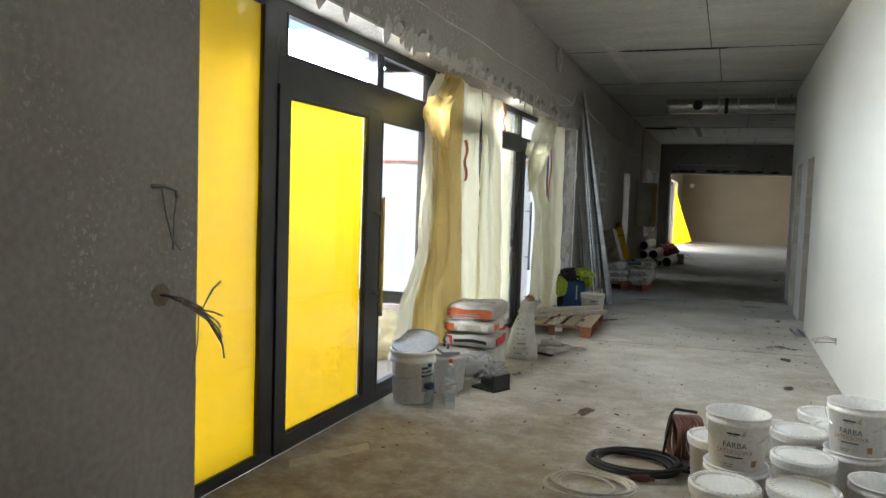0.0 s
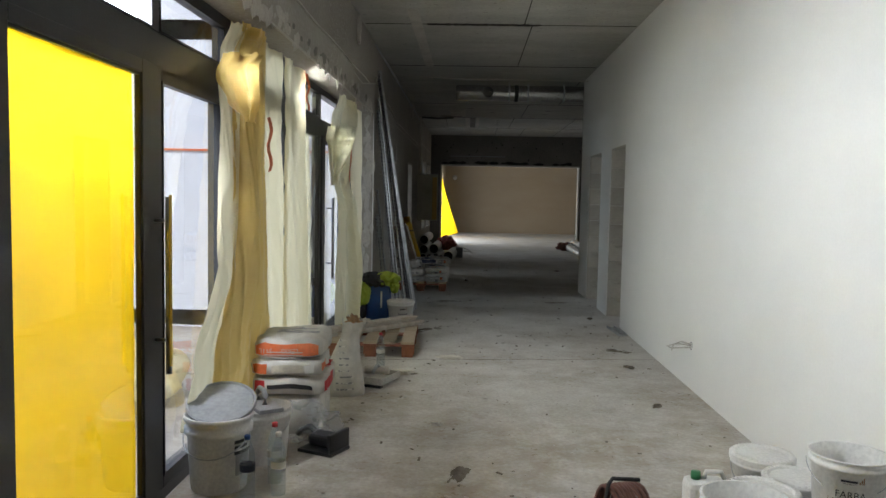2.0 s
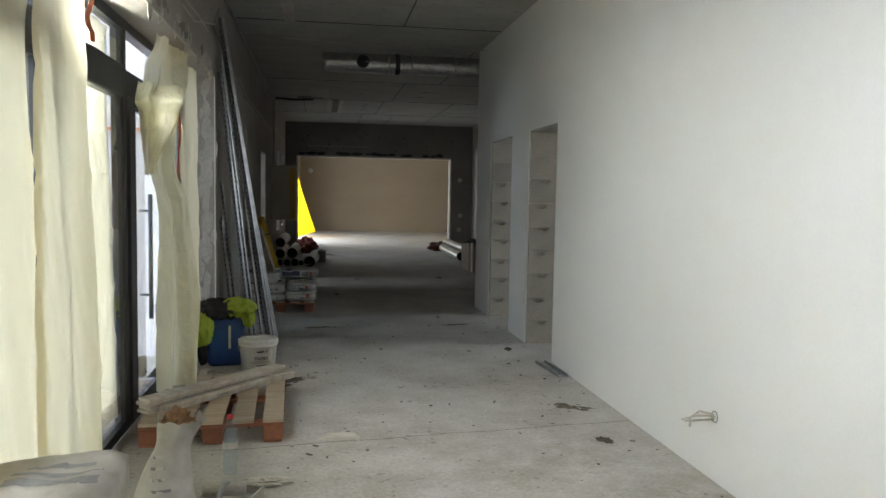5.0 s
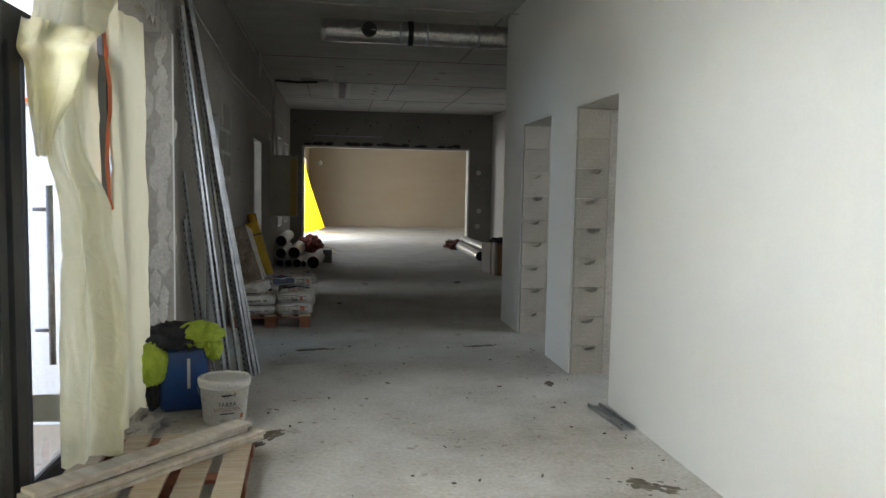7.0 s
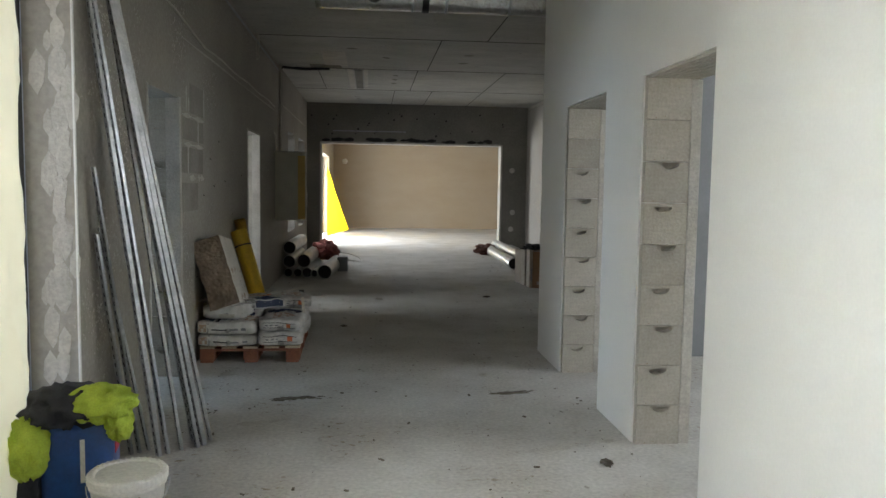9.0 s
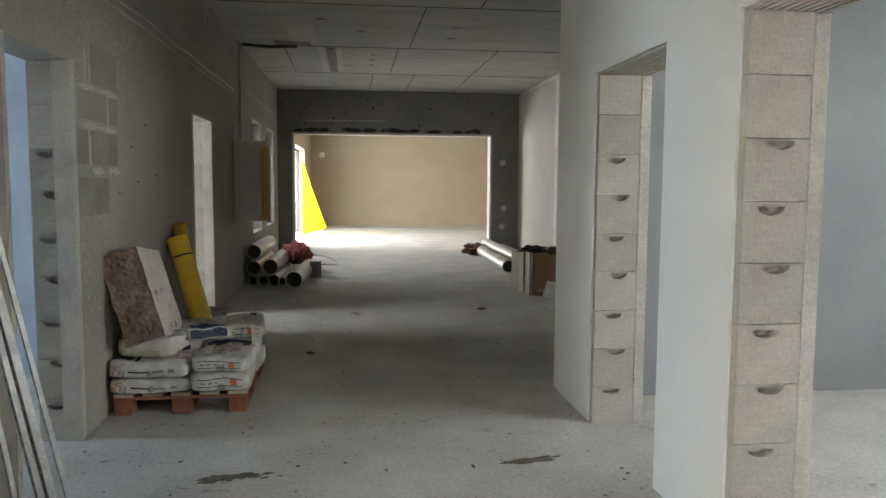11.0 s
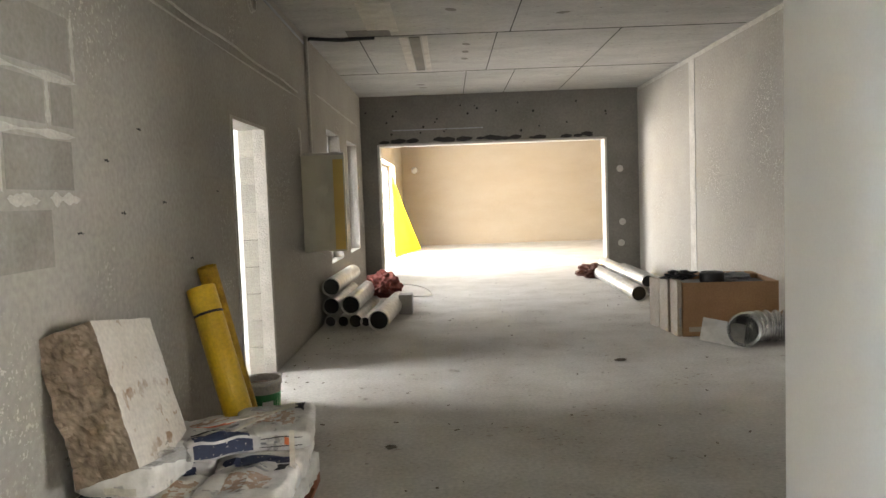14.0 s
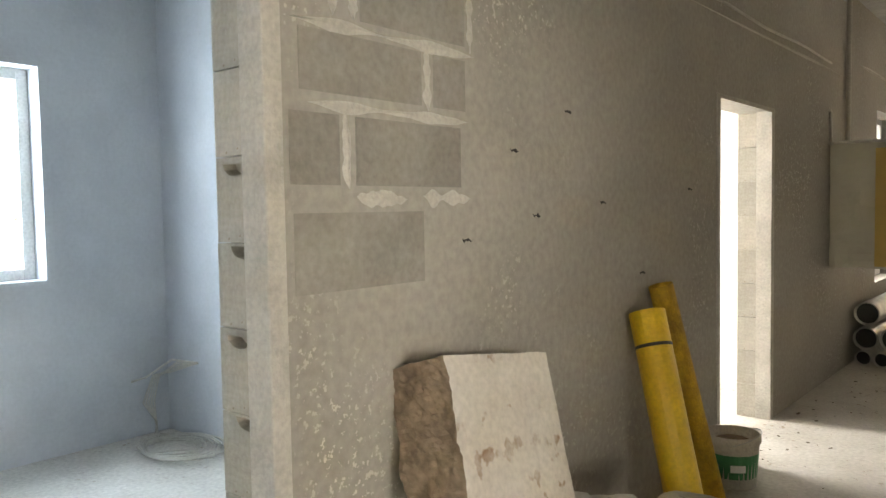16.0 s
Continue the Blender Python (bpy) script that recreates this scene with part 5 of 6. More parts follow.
P3 = ((-0.85, 0.75, 0.12, 0.92, "blueprint", "side"), (-0.8, 0.7, -0.98, -0.72, "blueprint", "navy printed panel"), (-0.7, 0.3, -0.5, -0.38, "ink", "dark lettering"), (-0.6, 0.6, -0.2, -0.1, "fadegrey", "grey printed lines"),
      (-0.6, 0.6, 0.05, 0.15, "orange", "orange stripe"), (-0.5, 0.5, 0.3, 0.6, "fadebrown", "faded coloured picture"))
thin = P1[:4]
for x, y, z, r, w, l, h, sd, pr, lab in (
        (-1.83, 13.70, 0.146, 2, 0.50, 0.42, 0.10, 1, thin, "white adhesive sack with dark print, at the bottom"),
        (-1.83, 13.70, 0.246, -1, 0.50, 0.42, 0.11, 2, P1, "white adhesive sack with navy print"),
        (-1.40, 13.72, 0.146, 4, 0.38, 0.46, 0.13, 3, P2, "dusty white sack with faded coloured picture"),
        (-1.38, 13.74, 0.27, -3, 0.36, 0.46, 0.11, 4, P2, "dusty white sack with faded coloured picture"),
        (-1.84, 14.20, 0.146, 2, 0.50, 0.50, 0.13, 5, P3, "white sack at the back of the pallet"),
        (-1.84, 14.16, 0.276, 3, 0.48, 0.48, 0.12, 6, P3, "white sack with navy print"),
        (-1.40, 14.20, 0.146, -2, 0.40, 0.50, 0.12, 7, P2, "white sack at the back of the pallet"),
        (-1.40, 14.18, 0.266, 5, 0.40, 0.50, 0.12, 8, P3, "white sack with navy printed end"),
        (-1.38, 14.26, 0.386, 8, 0.38, 0.48, 0.11, 9, P2, "open white sack with torn paper"),
        (-1.86, 13.80, 0.356, -6, 0.36, 0.40, 0.13, 10, ((-0.7, 0.6, -0.3, -0.15, "blueprint", "navy printed lines"), (-0.2, 0.6, 0.1, 0.4, "paper", "side")), "small white sack wrapped in clear plastic"),
        (-1.62, 14.10, 0.40, 30, 0.34, 0.40, 0.10, 12, P3, "white sack with navy and orange print")):
    sack(pose(x, y, z, 0, 0, r), lab, w, l, h, sd, prints=pr, **kw)
crumple(pose(-1.86, 13.72, 0.48), "plastic_wrap", "clear crinkled plastic wrap over the sacks", "plastic wrap", 0.2, 0.16, 0.03, "clearbag", 31, 0.5)
for i, (a, b) in enumerate((((-1.55, 14.05, 0.53), (-1.25, 14.2, 0.56)), ((-1.5, 13.98, 0.51), (-1.28, 14.3, 0.55)), ((-1.24, 14.0, 0.50), (-1.20, 13.80, 0.30)))):
    v = Vector(b) - Vector(a)
    tagged(link("paper_band", box(-0.012, 0.012, -0.001, 0.001, 0, v.length), M["paper"]), "torn strip of paper sack edging", "paper", "torn paper strips").matrix_world = Matrix.Translation(a) @ v.to_track_quat('Z', 'Y').to_matrix().to_4x4()

# leaning broken slab: pale cast face and brown broken edge
bm = bmesh.new()
nx, ny, nz = 10, 20, 44
W, T, L = 0.57, 0.24, 0.60


def slab_point(i, j, k):
    x, y, z = W * i / nx, T * j / ny, L * k / nz
    p = Vector((x, y, z))
    q = noise.noise(p * 9) * 0.5 + noise.noise(p * 23) * 0.5
    if i == 0:
        p.x += 0.010 * noise.noise(p * 42) + 0.022 * noise.noise(p * 9)
    if k in (0, nz):
        p.z += 0.010 * q
    if j == ny or j == 0:
        p.y += 0.004 * q + (0.035 * max(0, noise.noise(p * 7)) if i == 0 else 0)
    return p


vs = {}
for i in range(nx + 1):
    for j in range(ny + 1):
        for k in range(nz + 1):
            if i in (0, nx) or j in (0, ny) or k in (0, nz):
                vs[i, j, k] = bm.verts.new(slab_point(i, j, k))
for i in range(nx):
    for j in range(ny):
        for k in (0, nz):
            bm.faces.new((vs[i, j, k], vs[i + 1, j, k], vs[i + 1, j + 1, k], vs[i, j + 1, k]))
for i in range(nx):
    for k in range(nz):
        for j in (0, ny):
            bm.faces.new((vs[i, j, k], vs[i + 1, j, k], vs[i + 1, j, k + 1], vs[i, j, k + 1]))
for j in range(ny):
    for k in range(nz):
        for i in (0, nx):
            fc = bm.faces.new((vs[i, j, k], vs[i, j + 1, k], vs[i, j + 1, k + 1], vs[i, j, k + 1]))
            if i == 0:
                fc.material_index = 1
slab = link("concrete_slab", bm, [M["aerated"], M["brokenblock"]])
slab.matrix_world = Matrix.Translation((-1.715, 13.48, 0.53)) @ pose(0, 0, 0, 0, 0, 90) @ pose(0, 0, 0, -18, 8, 0)
tagged(slab, "broken pale foam-concrete slab with brown rough edge, leaning", "concrete slab")


def rolled(name, foot, head, r, material, label, bandz=None):
    a, b = Vector(foot), Vector(head)
    ln = (b - a).length
    t = thing(name, label, "roll", Matrix.Translation(a) @ (b - a).to_track_quat('Z', 'Y').to_matrix().to_4x4())
    part("roll_wall", lathe([(r, 0), (r, ln * 0.5), (r * 1.01, ln), (r * 0.93, ln), (r * 0.92, ln * 0.9), (0.01, ln * 0.9)], 28), M[material], t, smooth=False)
    if bandz:
        part("band", lathe([(r * 1.015, bandz), (r * 1.03, bandz + 0.004), (r * 1.03, bandz + 0.012), (r * 1.015, bandz + 0.016)], 28, cap=False), M["blackplastic"], t, "black band")
        part("sticker", curved_patch(r * 1.012, r * 1.012, 0.12, 0.30, -1.6, -0.4, 8), M["palecard"], t, "torn paper sticker")
    return t


rolled("yellow_tube", (-1.68, 14.97, 0.0), (-2.01, 15.19, 1.03), 0.085, "yellowtube", "yellow plastic tube with a dark band, leaning on the wall", 0.93)
rolled("mesh_roll", (-1.84, 15.62, 0.0), (-2.035, 15.40, 1.14), 0.06, "yellownet", "dirty yellow mesh roll leaning on the wall")
gp = thing("green_label_pail", "dirty white mortar pail with a green label", "bucket", pose(-1.88, 15.98, 0))
part("shell", lathe([(0.12, 0), (0.125, 0.005), (0.14, 0.24), (0.15, 0.245), (0.15, 0.285), (0.138, 0.285), (0.12, 0.02), (0.01, 0.02)], 32), M["mortar"], gp, smooth=True)
part("label", curved_patch(0.1285, 0.1375, 0.06, 0.19, -2.6, 0.6, 18), M["green"], gp, "green wrapped label")
part("label_print", curved_patch(0.133, 0.134, 0.10, 0.14, -1.3, -0.7, 6), M["white"], gp, "white printed bar")
part("mortar_fill", lathe([(0.12, 0.23), (0.08, 0.25), (0.01, 0.26)], 20), M["brokenblock"], gp, "brown dried mortar")
part("handle", tube([(0.152 * math.cos(a), 0.152 * math.sin(a), 0.25 + 0.05 * math.sin(math.pi * i / 12)) for i, a in enumerate([math.pi * k / 12 - 1.2 for k in range(13)])], 0.003, 6), M["steel"], gp, smooth=True)


def duct_pipe(y0, y1, x, z, r, label, group, dx=0.0, seed=0):
    t = thing("duct_pipe", label, "pipe", Matrix.Translation((x, y0, z)) @ (Vector((dx, y1 - y0, 0))).to_track_quat('Z', 'Y').to_matrix().to_4x4(), group)
    ln = y1 - y0
    bm = bmesh.new()
    prof = []
    for i in range(25):
        prof.append((r * (1 + 0.012 * noise.noise(Vector((i * 0.8, seed, 0)))), ln * i / 24))
    part("pipe_wall", lathe(prof[::1] + [(r * 0.9, ln), (r * 0.9, 0.001), (r, 0)], 24, cap=False), M["pipefoil"], t, smooth=True)
    # black disc just inside the mouth stands for the shade of the hollow
    part("pipe_inside", lathe([(r * 0.89, 0.05), (r * 0.89, 0.06)], 24), M["shade_sleeve"], t)
    return t


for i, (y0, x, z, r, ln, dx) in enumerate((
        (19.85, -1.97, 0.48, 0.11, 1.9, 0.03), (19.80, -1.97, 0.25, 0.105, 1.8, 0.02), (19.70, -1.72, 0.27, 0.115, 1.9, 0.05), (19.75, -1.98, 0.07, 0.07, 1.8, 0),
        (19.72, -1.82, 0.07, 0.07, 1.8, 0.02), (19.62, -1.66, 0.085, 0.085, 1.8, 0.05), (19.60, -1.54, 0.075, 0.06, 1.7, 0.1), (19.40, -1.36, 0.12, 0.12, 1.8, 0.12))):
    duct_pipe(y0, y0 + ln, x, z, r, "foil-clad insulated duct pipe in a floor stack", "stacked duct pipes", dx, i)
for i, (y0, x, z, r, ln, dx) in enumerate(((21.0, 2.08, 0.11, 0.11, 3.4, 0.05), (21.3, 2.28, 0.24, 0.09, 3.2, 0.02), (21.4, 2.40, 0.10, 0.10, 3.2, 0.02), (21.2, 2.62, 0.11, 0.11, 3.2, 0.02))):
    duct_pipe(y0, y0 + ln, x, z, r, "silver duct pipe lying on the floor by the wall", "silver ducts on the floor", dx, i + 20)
crumple(pose(-1.45, 21.4, 0.14), "red_net_bag", "tangled red plastic net bag behind the pipes", "net bag", 0.22, 0.28, 0.19, "redmesh", 41, 0.5)
tagged(link("grey_box", box(-1.2, -1.02, 20.6, 20.85, 0, 0.26, 0.01), M["greyprint"]), "small dark grey box standing by the pipes", "box")
crumple(pose(2.05, 24.2, 0), "brown_sack", "crumpled dark brown sack on the floor", "sack", 0.26, 0.3, 0.13, "rustcable", 45, 0.5)
tagged(link("floor_cable", tube([(-1.15 + 0.35 * math.cos(a), 22.3 + 0.7 * math.sin(a), 0.02 + 0.14 * max(0, math.sin(a * 0.5))) for a in [0.25 * k for k in range(27)]], 0.01, 6), M["cable"], True), "thin cable loop rising from the floor", "cable")

bx = thing("cardboard_box", "large open brown cardboard box", "box", pose(1.88, 18.42, 0, 0, 0, -6))
for q, nm in (((0, 0.95, 0, 0.012), "front_panel"), ((0, 0.95, 0.70, 0.712), "back_panel"), ((0, 0.012, 0.0125, 0.6995), "side_panel"), ((0.938, 0.95, 0.0125, 0.6995), "side_panel")):
    part(nm, box(*q, 0.0, 0.56, 0.003), M["cardboard"], bx)
part("bottom", box(0.0125, 0.9375, 0.0125, 0.6995, 0.0, 0.01), M["cardboard"], bx)
part("print", box(0.06, 0.34, -0.003, -0.0005, 0.05, 0.10), M["palecard"], bx, "pale printed strip")
part("flap", box(0.0, 0.95, 0.70, 0.98, 0.555, 0.563, 0.002), M["cardboard"], bx, "open flap")
part("contents", box(0.02, 0.93, 0.02, 0.69, 0.40, 0.52, 0.02), M["blackplastic"], bx, "dark things inside")
for i in range(3):
    b2 = thing("flat_carton", "pale folded carton leaning on the box", "box", pose(1.875 - 0.02 * i, 18.43 + 0.27 * i, 0, 0, 0, 4 * i), "folded cartons")
    part("carton", box(-0.05, 0.0, 0, 0.26, 0, 0.58 - 0.02 * i, 0.005), M["palecard"], b2)
    part("carton_print", box(-0.03, -0.01, -0.003, -0.001, 0.1, 0.3), M["greyprint"], b2)
misc = thing("black_fitting", "round black duct fitting on top of the box", "duct fitting", pose(2.25, 18.62, 0.525))
part("ring", lathe([(0.12, 0), (0.125, 0.02), (0.125, 0.10), (0.11, 0.12), (0.1, 0.10), (0.1, 0.01)], 28, cap=False), M["blackplastic"], misc, smooth=True)
part("disc", lathe([(0.11, 0.10), (0.02, 0.13)], 24), M["blackplastic"], misc)
crumple(pose(1.95, 18.75, 0.56), "black_bag", "crumpled black plastic bag on the box", "bag", 0.16, 0.12, 0.05, "blackplastic", 51, 0.6)
crumple(pose(2.5, 18.7, 0.525), "grey_pouch", "crumpled grey plastic pouch on the box", "bag", 0.16, 0.10, 0.05, "greyplastic", 53, 0.6)
tagged(link("paper_scrap", box(-0.2, 0.2, -0.15, 0.15, 0, 0.004), M["bag"]), "pale grey sheet of board lying on the floor", "board").matrix_world = pose(2.12, 17.95, 0.12, 38, 10, -20)
fx = thing("flexible_duct", "shiny ribbed flexible aluminium duct on the floor", "duct", pose(2.62, 17.75, 0))
bm = bmesh.new()
prev = None
for i in range(61):
    a = math.pi * 0.9 * i / 60 + 0.2
    r = 0.145 + 0.014 * math.cos(i * math.pi / 3)
    c = Vector((0.28 * math.cos(a) * 1.1 - 0.05, 0.25 * math.sin(a), 0.165))
    d = Vector((-math.sin(a), math.cos(a), 0)).to_track_quat('Z', 'Y').to_matrix()
    ring = [bm.verts.new(c + d @ Vector((r * math.cos(k * math.pi / 10), r * math.sin(k * math.pi / 10), 0))) for k in range(20)]
    if prev:
        for k in range(20):
            bm.faces.new((prev[k], prev[(k + 1) % 20], ring[(k + 1) % 20], ring[k]))
    prev = ring
part("ribbed_hose", bm, M["foil"], fx, smooth=True)

# ---- overhead ----
dc = thing("ceiling_duct", "round foil-wrapped ventilation duct hung under the ceiling", "duct", pose(0, 14.16, 3.27))
bm = bmesh.new()
rings = []
for i in range(65):
    x = -1.13 + 4.1 * i / 64
    row = []
    for k in range(28):
        a = 2 * math.pi * k / 28
        r = 0.128 + 0.004 * noise.noise(Vector((i * 0.9, k * 0.7, 3)))
        row.append(bm.verts.new((x, r * math.cos(a), r * math.sin(a))))
    rings.append(row)
for a, b in zip(rings, rings[1:]):
    for k in range(28):
        bm.faces.new((a[k], a[(k + 1) % 28], b[(k + 1) % 28], b[k]))
bm.faces.new(rings[0])
part("duct_wall", bm, M["foil"], dc, smooth=True)
# dark collar and plate paint the shade inside the outlet
part("side_outlet", lathe([(0.085, 0.10), (0.085, 0.142), (0.075, 0.142), (0.07, 0.128), (0.01, 0.128)], 24, m=pose(-0.60, 0, 0, 90, 0, 0)), M["shade_sleeve"], dc, "round outlet with a dark disc for its inner shade")
for x in (-0.25, 0.06, 0.65):
    part("band", lathe([(0.131, -0.012), (0.137, -0.01), (0.137, 0.01), (0.131, 0.012)], 28, m=pose(x, 0, 0, 0, 90, 0), cap=False), M["steel"], dc, "steel band")
    part("hanger", box(x - 0.008, x + 0.008, -0.002, 0.002, 0.12, 0.18), M["steel"], dc)
part("sleeve", lathe([(0.135, -0.03), (0.139, 0), (0.135, 0.03)], 28, m=pose(-0.13, 0, 0, 0, 90, 0), cap=False), M["shade_sleeve"], dc, "dark joint sleeve")

bm = bmesh.new()
for y in (3.2, 6.6, 9.97, 12.64, 17.1, 19.75, 22.42):
    for k in range(26):
        x0 = -2.08 + k * (5.15 if y > 14 else 3.02) / 26
        w = 0.006 + 0.007 * abs(noise.noise(Vector((x0 * 2, y, 0))))
        box(x0, x0 + (5.15 if y > 14 else 3.02) / 26, y - w, y + w, H - 0.004, H + 0.01, 0, bm)
for x, y0, y1 in ((-0.30, 3.2, 9.97), (-0.21, 9.97, 12.64), (0.30, 17.1, 19.75), (0.15, 19.75, 22.42), (1.62, 19.75, 25), (-0.15, 22.42, 25), (0.6, 22.42, 25), (-1.5, 19.75, 22.4), (0.9, 14, 17.1)):
    box(x - 0.005, x + 0.005, y0, y1, H - 0.0045, H + 0.01, 0, bm)
tagged(link("ceiling_joints", bm, M["darkcrack"]), "dark joints between the concrete ceiling slabs", "ceiling", kind="structure")
bm = bmesh.new()
for k in range(30):
    x0 = -1.38 + 1.26 * k / 30
    box(x0, x0 + 0.043, 9.95 - 0.025 * rnd.random(), 9.99 + 0.025 * rnd.random(), H - 0.008, H + 0.01, 0, bm)
tagged(link("ceiling_crack", bm, M["darkcrack"]), "wide ragged dark gap in the ceiling joint", "ceiling", kind="structure")
bm = bmesh.new()
box(-1.56, -1.44, 9.3, 12.64, H - 0.007, H + 0.01, 0.002, bm)
box(-1.02, -0.92, 19.8, 22.35, H - 0.006, H + 0.01, 0.002, bm)
box(-0.75, -0.68, 19.8, 22.35, H - 0.006, H + 0.01, 0.002, bm)
box(-1.35, -1.0, 18.2, 19.5, H - 0.006, H + 0.01, 0.002, bm)
tagged(link("ceiling_patches", bm, M["mortar"]), "pale mortar patches smeared on the ceiling", "ceiling", kind="structure")
bm = bmesh.new()
box(-0.90, -0.77, 19.85, 22.2, H - 0.009, H + 0.01, 0.002, bm)
box(-1.6, -1.1, 19.4, 19.7, H - 0.009, H + 0.01, 0.002, bm)
for x, y in ((-0.87, 24.05), (-0.9, 23.7), (-0.2, 20.4), (-0.2, 20.9), (-0.2, 21.4), (-0.9, 17.9), (-0.4, 18.6), (0.8, 18.2), (0.8, 18.9)):
    bmesh.ops.create_icosphere(bm, subdivisions=2, radius=0.05, matrix=pose(x, y, H, 0, 0, x * 90) @ Matrix.Diagonal((1, 1.6, 0.1, 1)))
tagged(link("ceiling_stains", bm, M["darkplaster"]), "dark holes and stains in the ceiling", "ceiling", kind="structure")
tagged(link("ceiling_wire", tube([(-2.05, 13.3, 3.40), (-1.0, 13.35, 3.37), (0.0, 13.4, 3.375), (0.94, 13.35, 3.36)], 0.006, 6), M["cable"], True), "thin pale cable strung below the ceiling", "cable")


def wall_cable(pts, r, material, label, name="wall_cable"):
    return tagged(link(name, tube(pts, r, 6), M[material], True), label, "cable", "cables along the wall")


def ring_coil(y, z, r, seed, label):
    pts = []
    for i in range(60):
        a = i * 2 * math.pi / 18
        rr = r * (1 + 0.25 * noise.noise(Vector((i * 0.12, seed, 0))))
        pts.append((XL + 0.02 + 0.012 * math.sin(i * 0.3), y + rr * math.cos(a), z + rr * math.sin(a)))
    return wall_cable(pts, 0.006, "cable", label)


ring_coil(9.5, 3.27, 0.14, 1, "coil of white cable hung high on the wall")
ring_coil(17.1, 3.30, 0.16, 2, "coil of white cable hung high on the wall")
ring_coil(24.6, 1.2, 0.16, 3, "thin loop of cable hung on the wall")
wall_cable([(XL + 0.02, 9.2, 2.78), (XL + 0.08, 9.4, 2.70), (XL + 0.2, 9.55, 2.72), (XL + 0.22, 9.62, 2.85)], 0.006, "cable", "white cable end sticking from the wall")
wall_cable([(XL + 0.012, 4.0 + i * 0.5, 2.86 + 0.012 * math.sin(i * 1.7) - 0.00 * i) for i in range(14)], 0.007, "cable", "pale cable run along the lintel")
wall_cable([(XL + 0.012, 10.9 + i * 0.35, 2.98 - 0.028 * min(i, 9) + 0.01 * math.sin(i * 1.3)) for i in range(24)], 0.009, "cable", "pale cable run along the wall")
wall_cable([(XL + 0.02, 10.9 + i * 0.5, 3.40 - 0.004 * i) for i in range(18)], 0.012, "greyplastic", "grey conduit along the top of the wall")
wall_cable([(XL + 0.03, 19.5, 3.42), (XL + 0.03, 19.5, 2.02)], 0.022, "cable", "pale vertical conduit down to the covered panel", "conduit")
wall_cable([(XL + 0.03, 19.5, 3.38), (XL + 0.06, 19.6, 3.42), (XL + 0.4, 19.7, 3.41), (XL + 0.8, 19.72, 3.43)], 0.022, "black", "black cable bundle under the ceiling")
wall_cable([(XL + 0.03, 18.9, 2.02), (XL + 0.03, 18.85, 2.3)], 0.012, "cable", "short pale cable above the covered panel")

board = thing("covered_panel", "panel wrapped in pale plastic sheet, standing off the wall", "electrical panel", pose(XL, 18.95, 0.98))
bm = bmesh.new()
n, k = 10, 18
rims = []
for side in (0, 1):
    rims.append([[bm.verts.new((0.01 + 0.47 * i / n, (0.05 if side else 0.0) + 0.03 * noise.noise(Vector((i * 0.3, j * 0.3, 2))), 1.05 * j / k + 0.02 * noise.noise(Vector((i * 0.5, 0, 7))) * (j == 0))) for j in range(k + 1)] for i in range(n + 1)])
    for i in range(n):
        for j in range(k):
            g = rims[-1]
            bm.faces.new((g[i][j], g[i + 1][j], g[i + 1][j + 1], g[i][j + 1]))
for j in range(k):
    for i in (0, n):
        bm.faces.new((rims[0][i][j], rims[0][i][j + 1], rims[1][i][j + 1], rims[1][i][j]))
part("plastic_cover", bm, M["panelfilm"], board, smooth=False)
# window light glowing through the sheet's edge, put in as a yellow strip
part("yellow_fold", box(0.36, 0.47, -0.036, -0.032, 0.02, 1.0, 0), M["film2"], board, "yellow strip painted for window light through the sheet")
part("top_batten", box(0.0, 0.48, -0.02, 0.07, 1.05, 1.075, 0.003), M["mortar"], board)

# far room: glazing, loose yellow film
t = thing("window_2", "pale framed glazed opening of the far room", "window", Matrix(), kind="structure")
for y0, y1, z0, z1 in ((27.0, 27.08, 0, 2.45), (29.3, 29.4, 0, 2.45), (31.72, 31.8, 0, 2.45), (27.08, 31.72, 2.37, 2.45)):
    part("window_frame", box(-2.22, -2.14, y0, y1, z0, z1, 0.004), M["frame"], t)
bm = bmesh.new()
g = []
for i in range(13):
    u = i / 12
    row = []
    for j in range(17):
        w = j / 16
        s = 1 - w
        row.append(bm.verts.new((-1.93 + 0.62 * u * s ** 1.1 + 0.02 * noise.noise(Vector((u * 4, w * 4, 1))), 30.2 + 0.25 * u + 1.3 * u * s, 0.0 + 0.12 * u + 2.28 * w * (1 - 0.12 * u))))
    g.append(row)
for i in range(12):
    for j in range(16):
        bm.faces.new((g[i][j], g[i + 1][j], g[i + 1][j + 1], g[i][j + 1]))
tagged(link("loose_film", bm, M["yellow"], True), "bright yellow film hanging loose at the glazing", "plastic film")
tagged(link("ceiling_sensor", lathe([(0.09, 0), (0.1, 0.03), (0.06, 0.06)], 20, m=pose(-1.55, 35.0, 2.42, 90, 0, 0)), M["whiteplastic"], True), "round pale fitting on the far wall", "fitting")

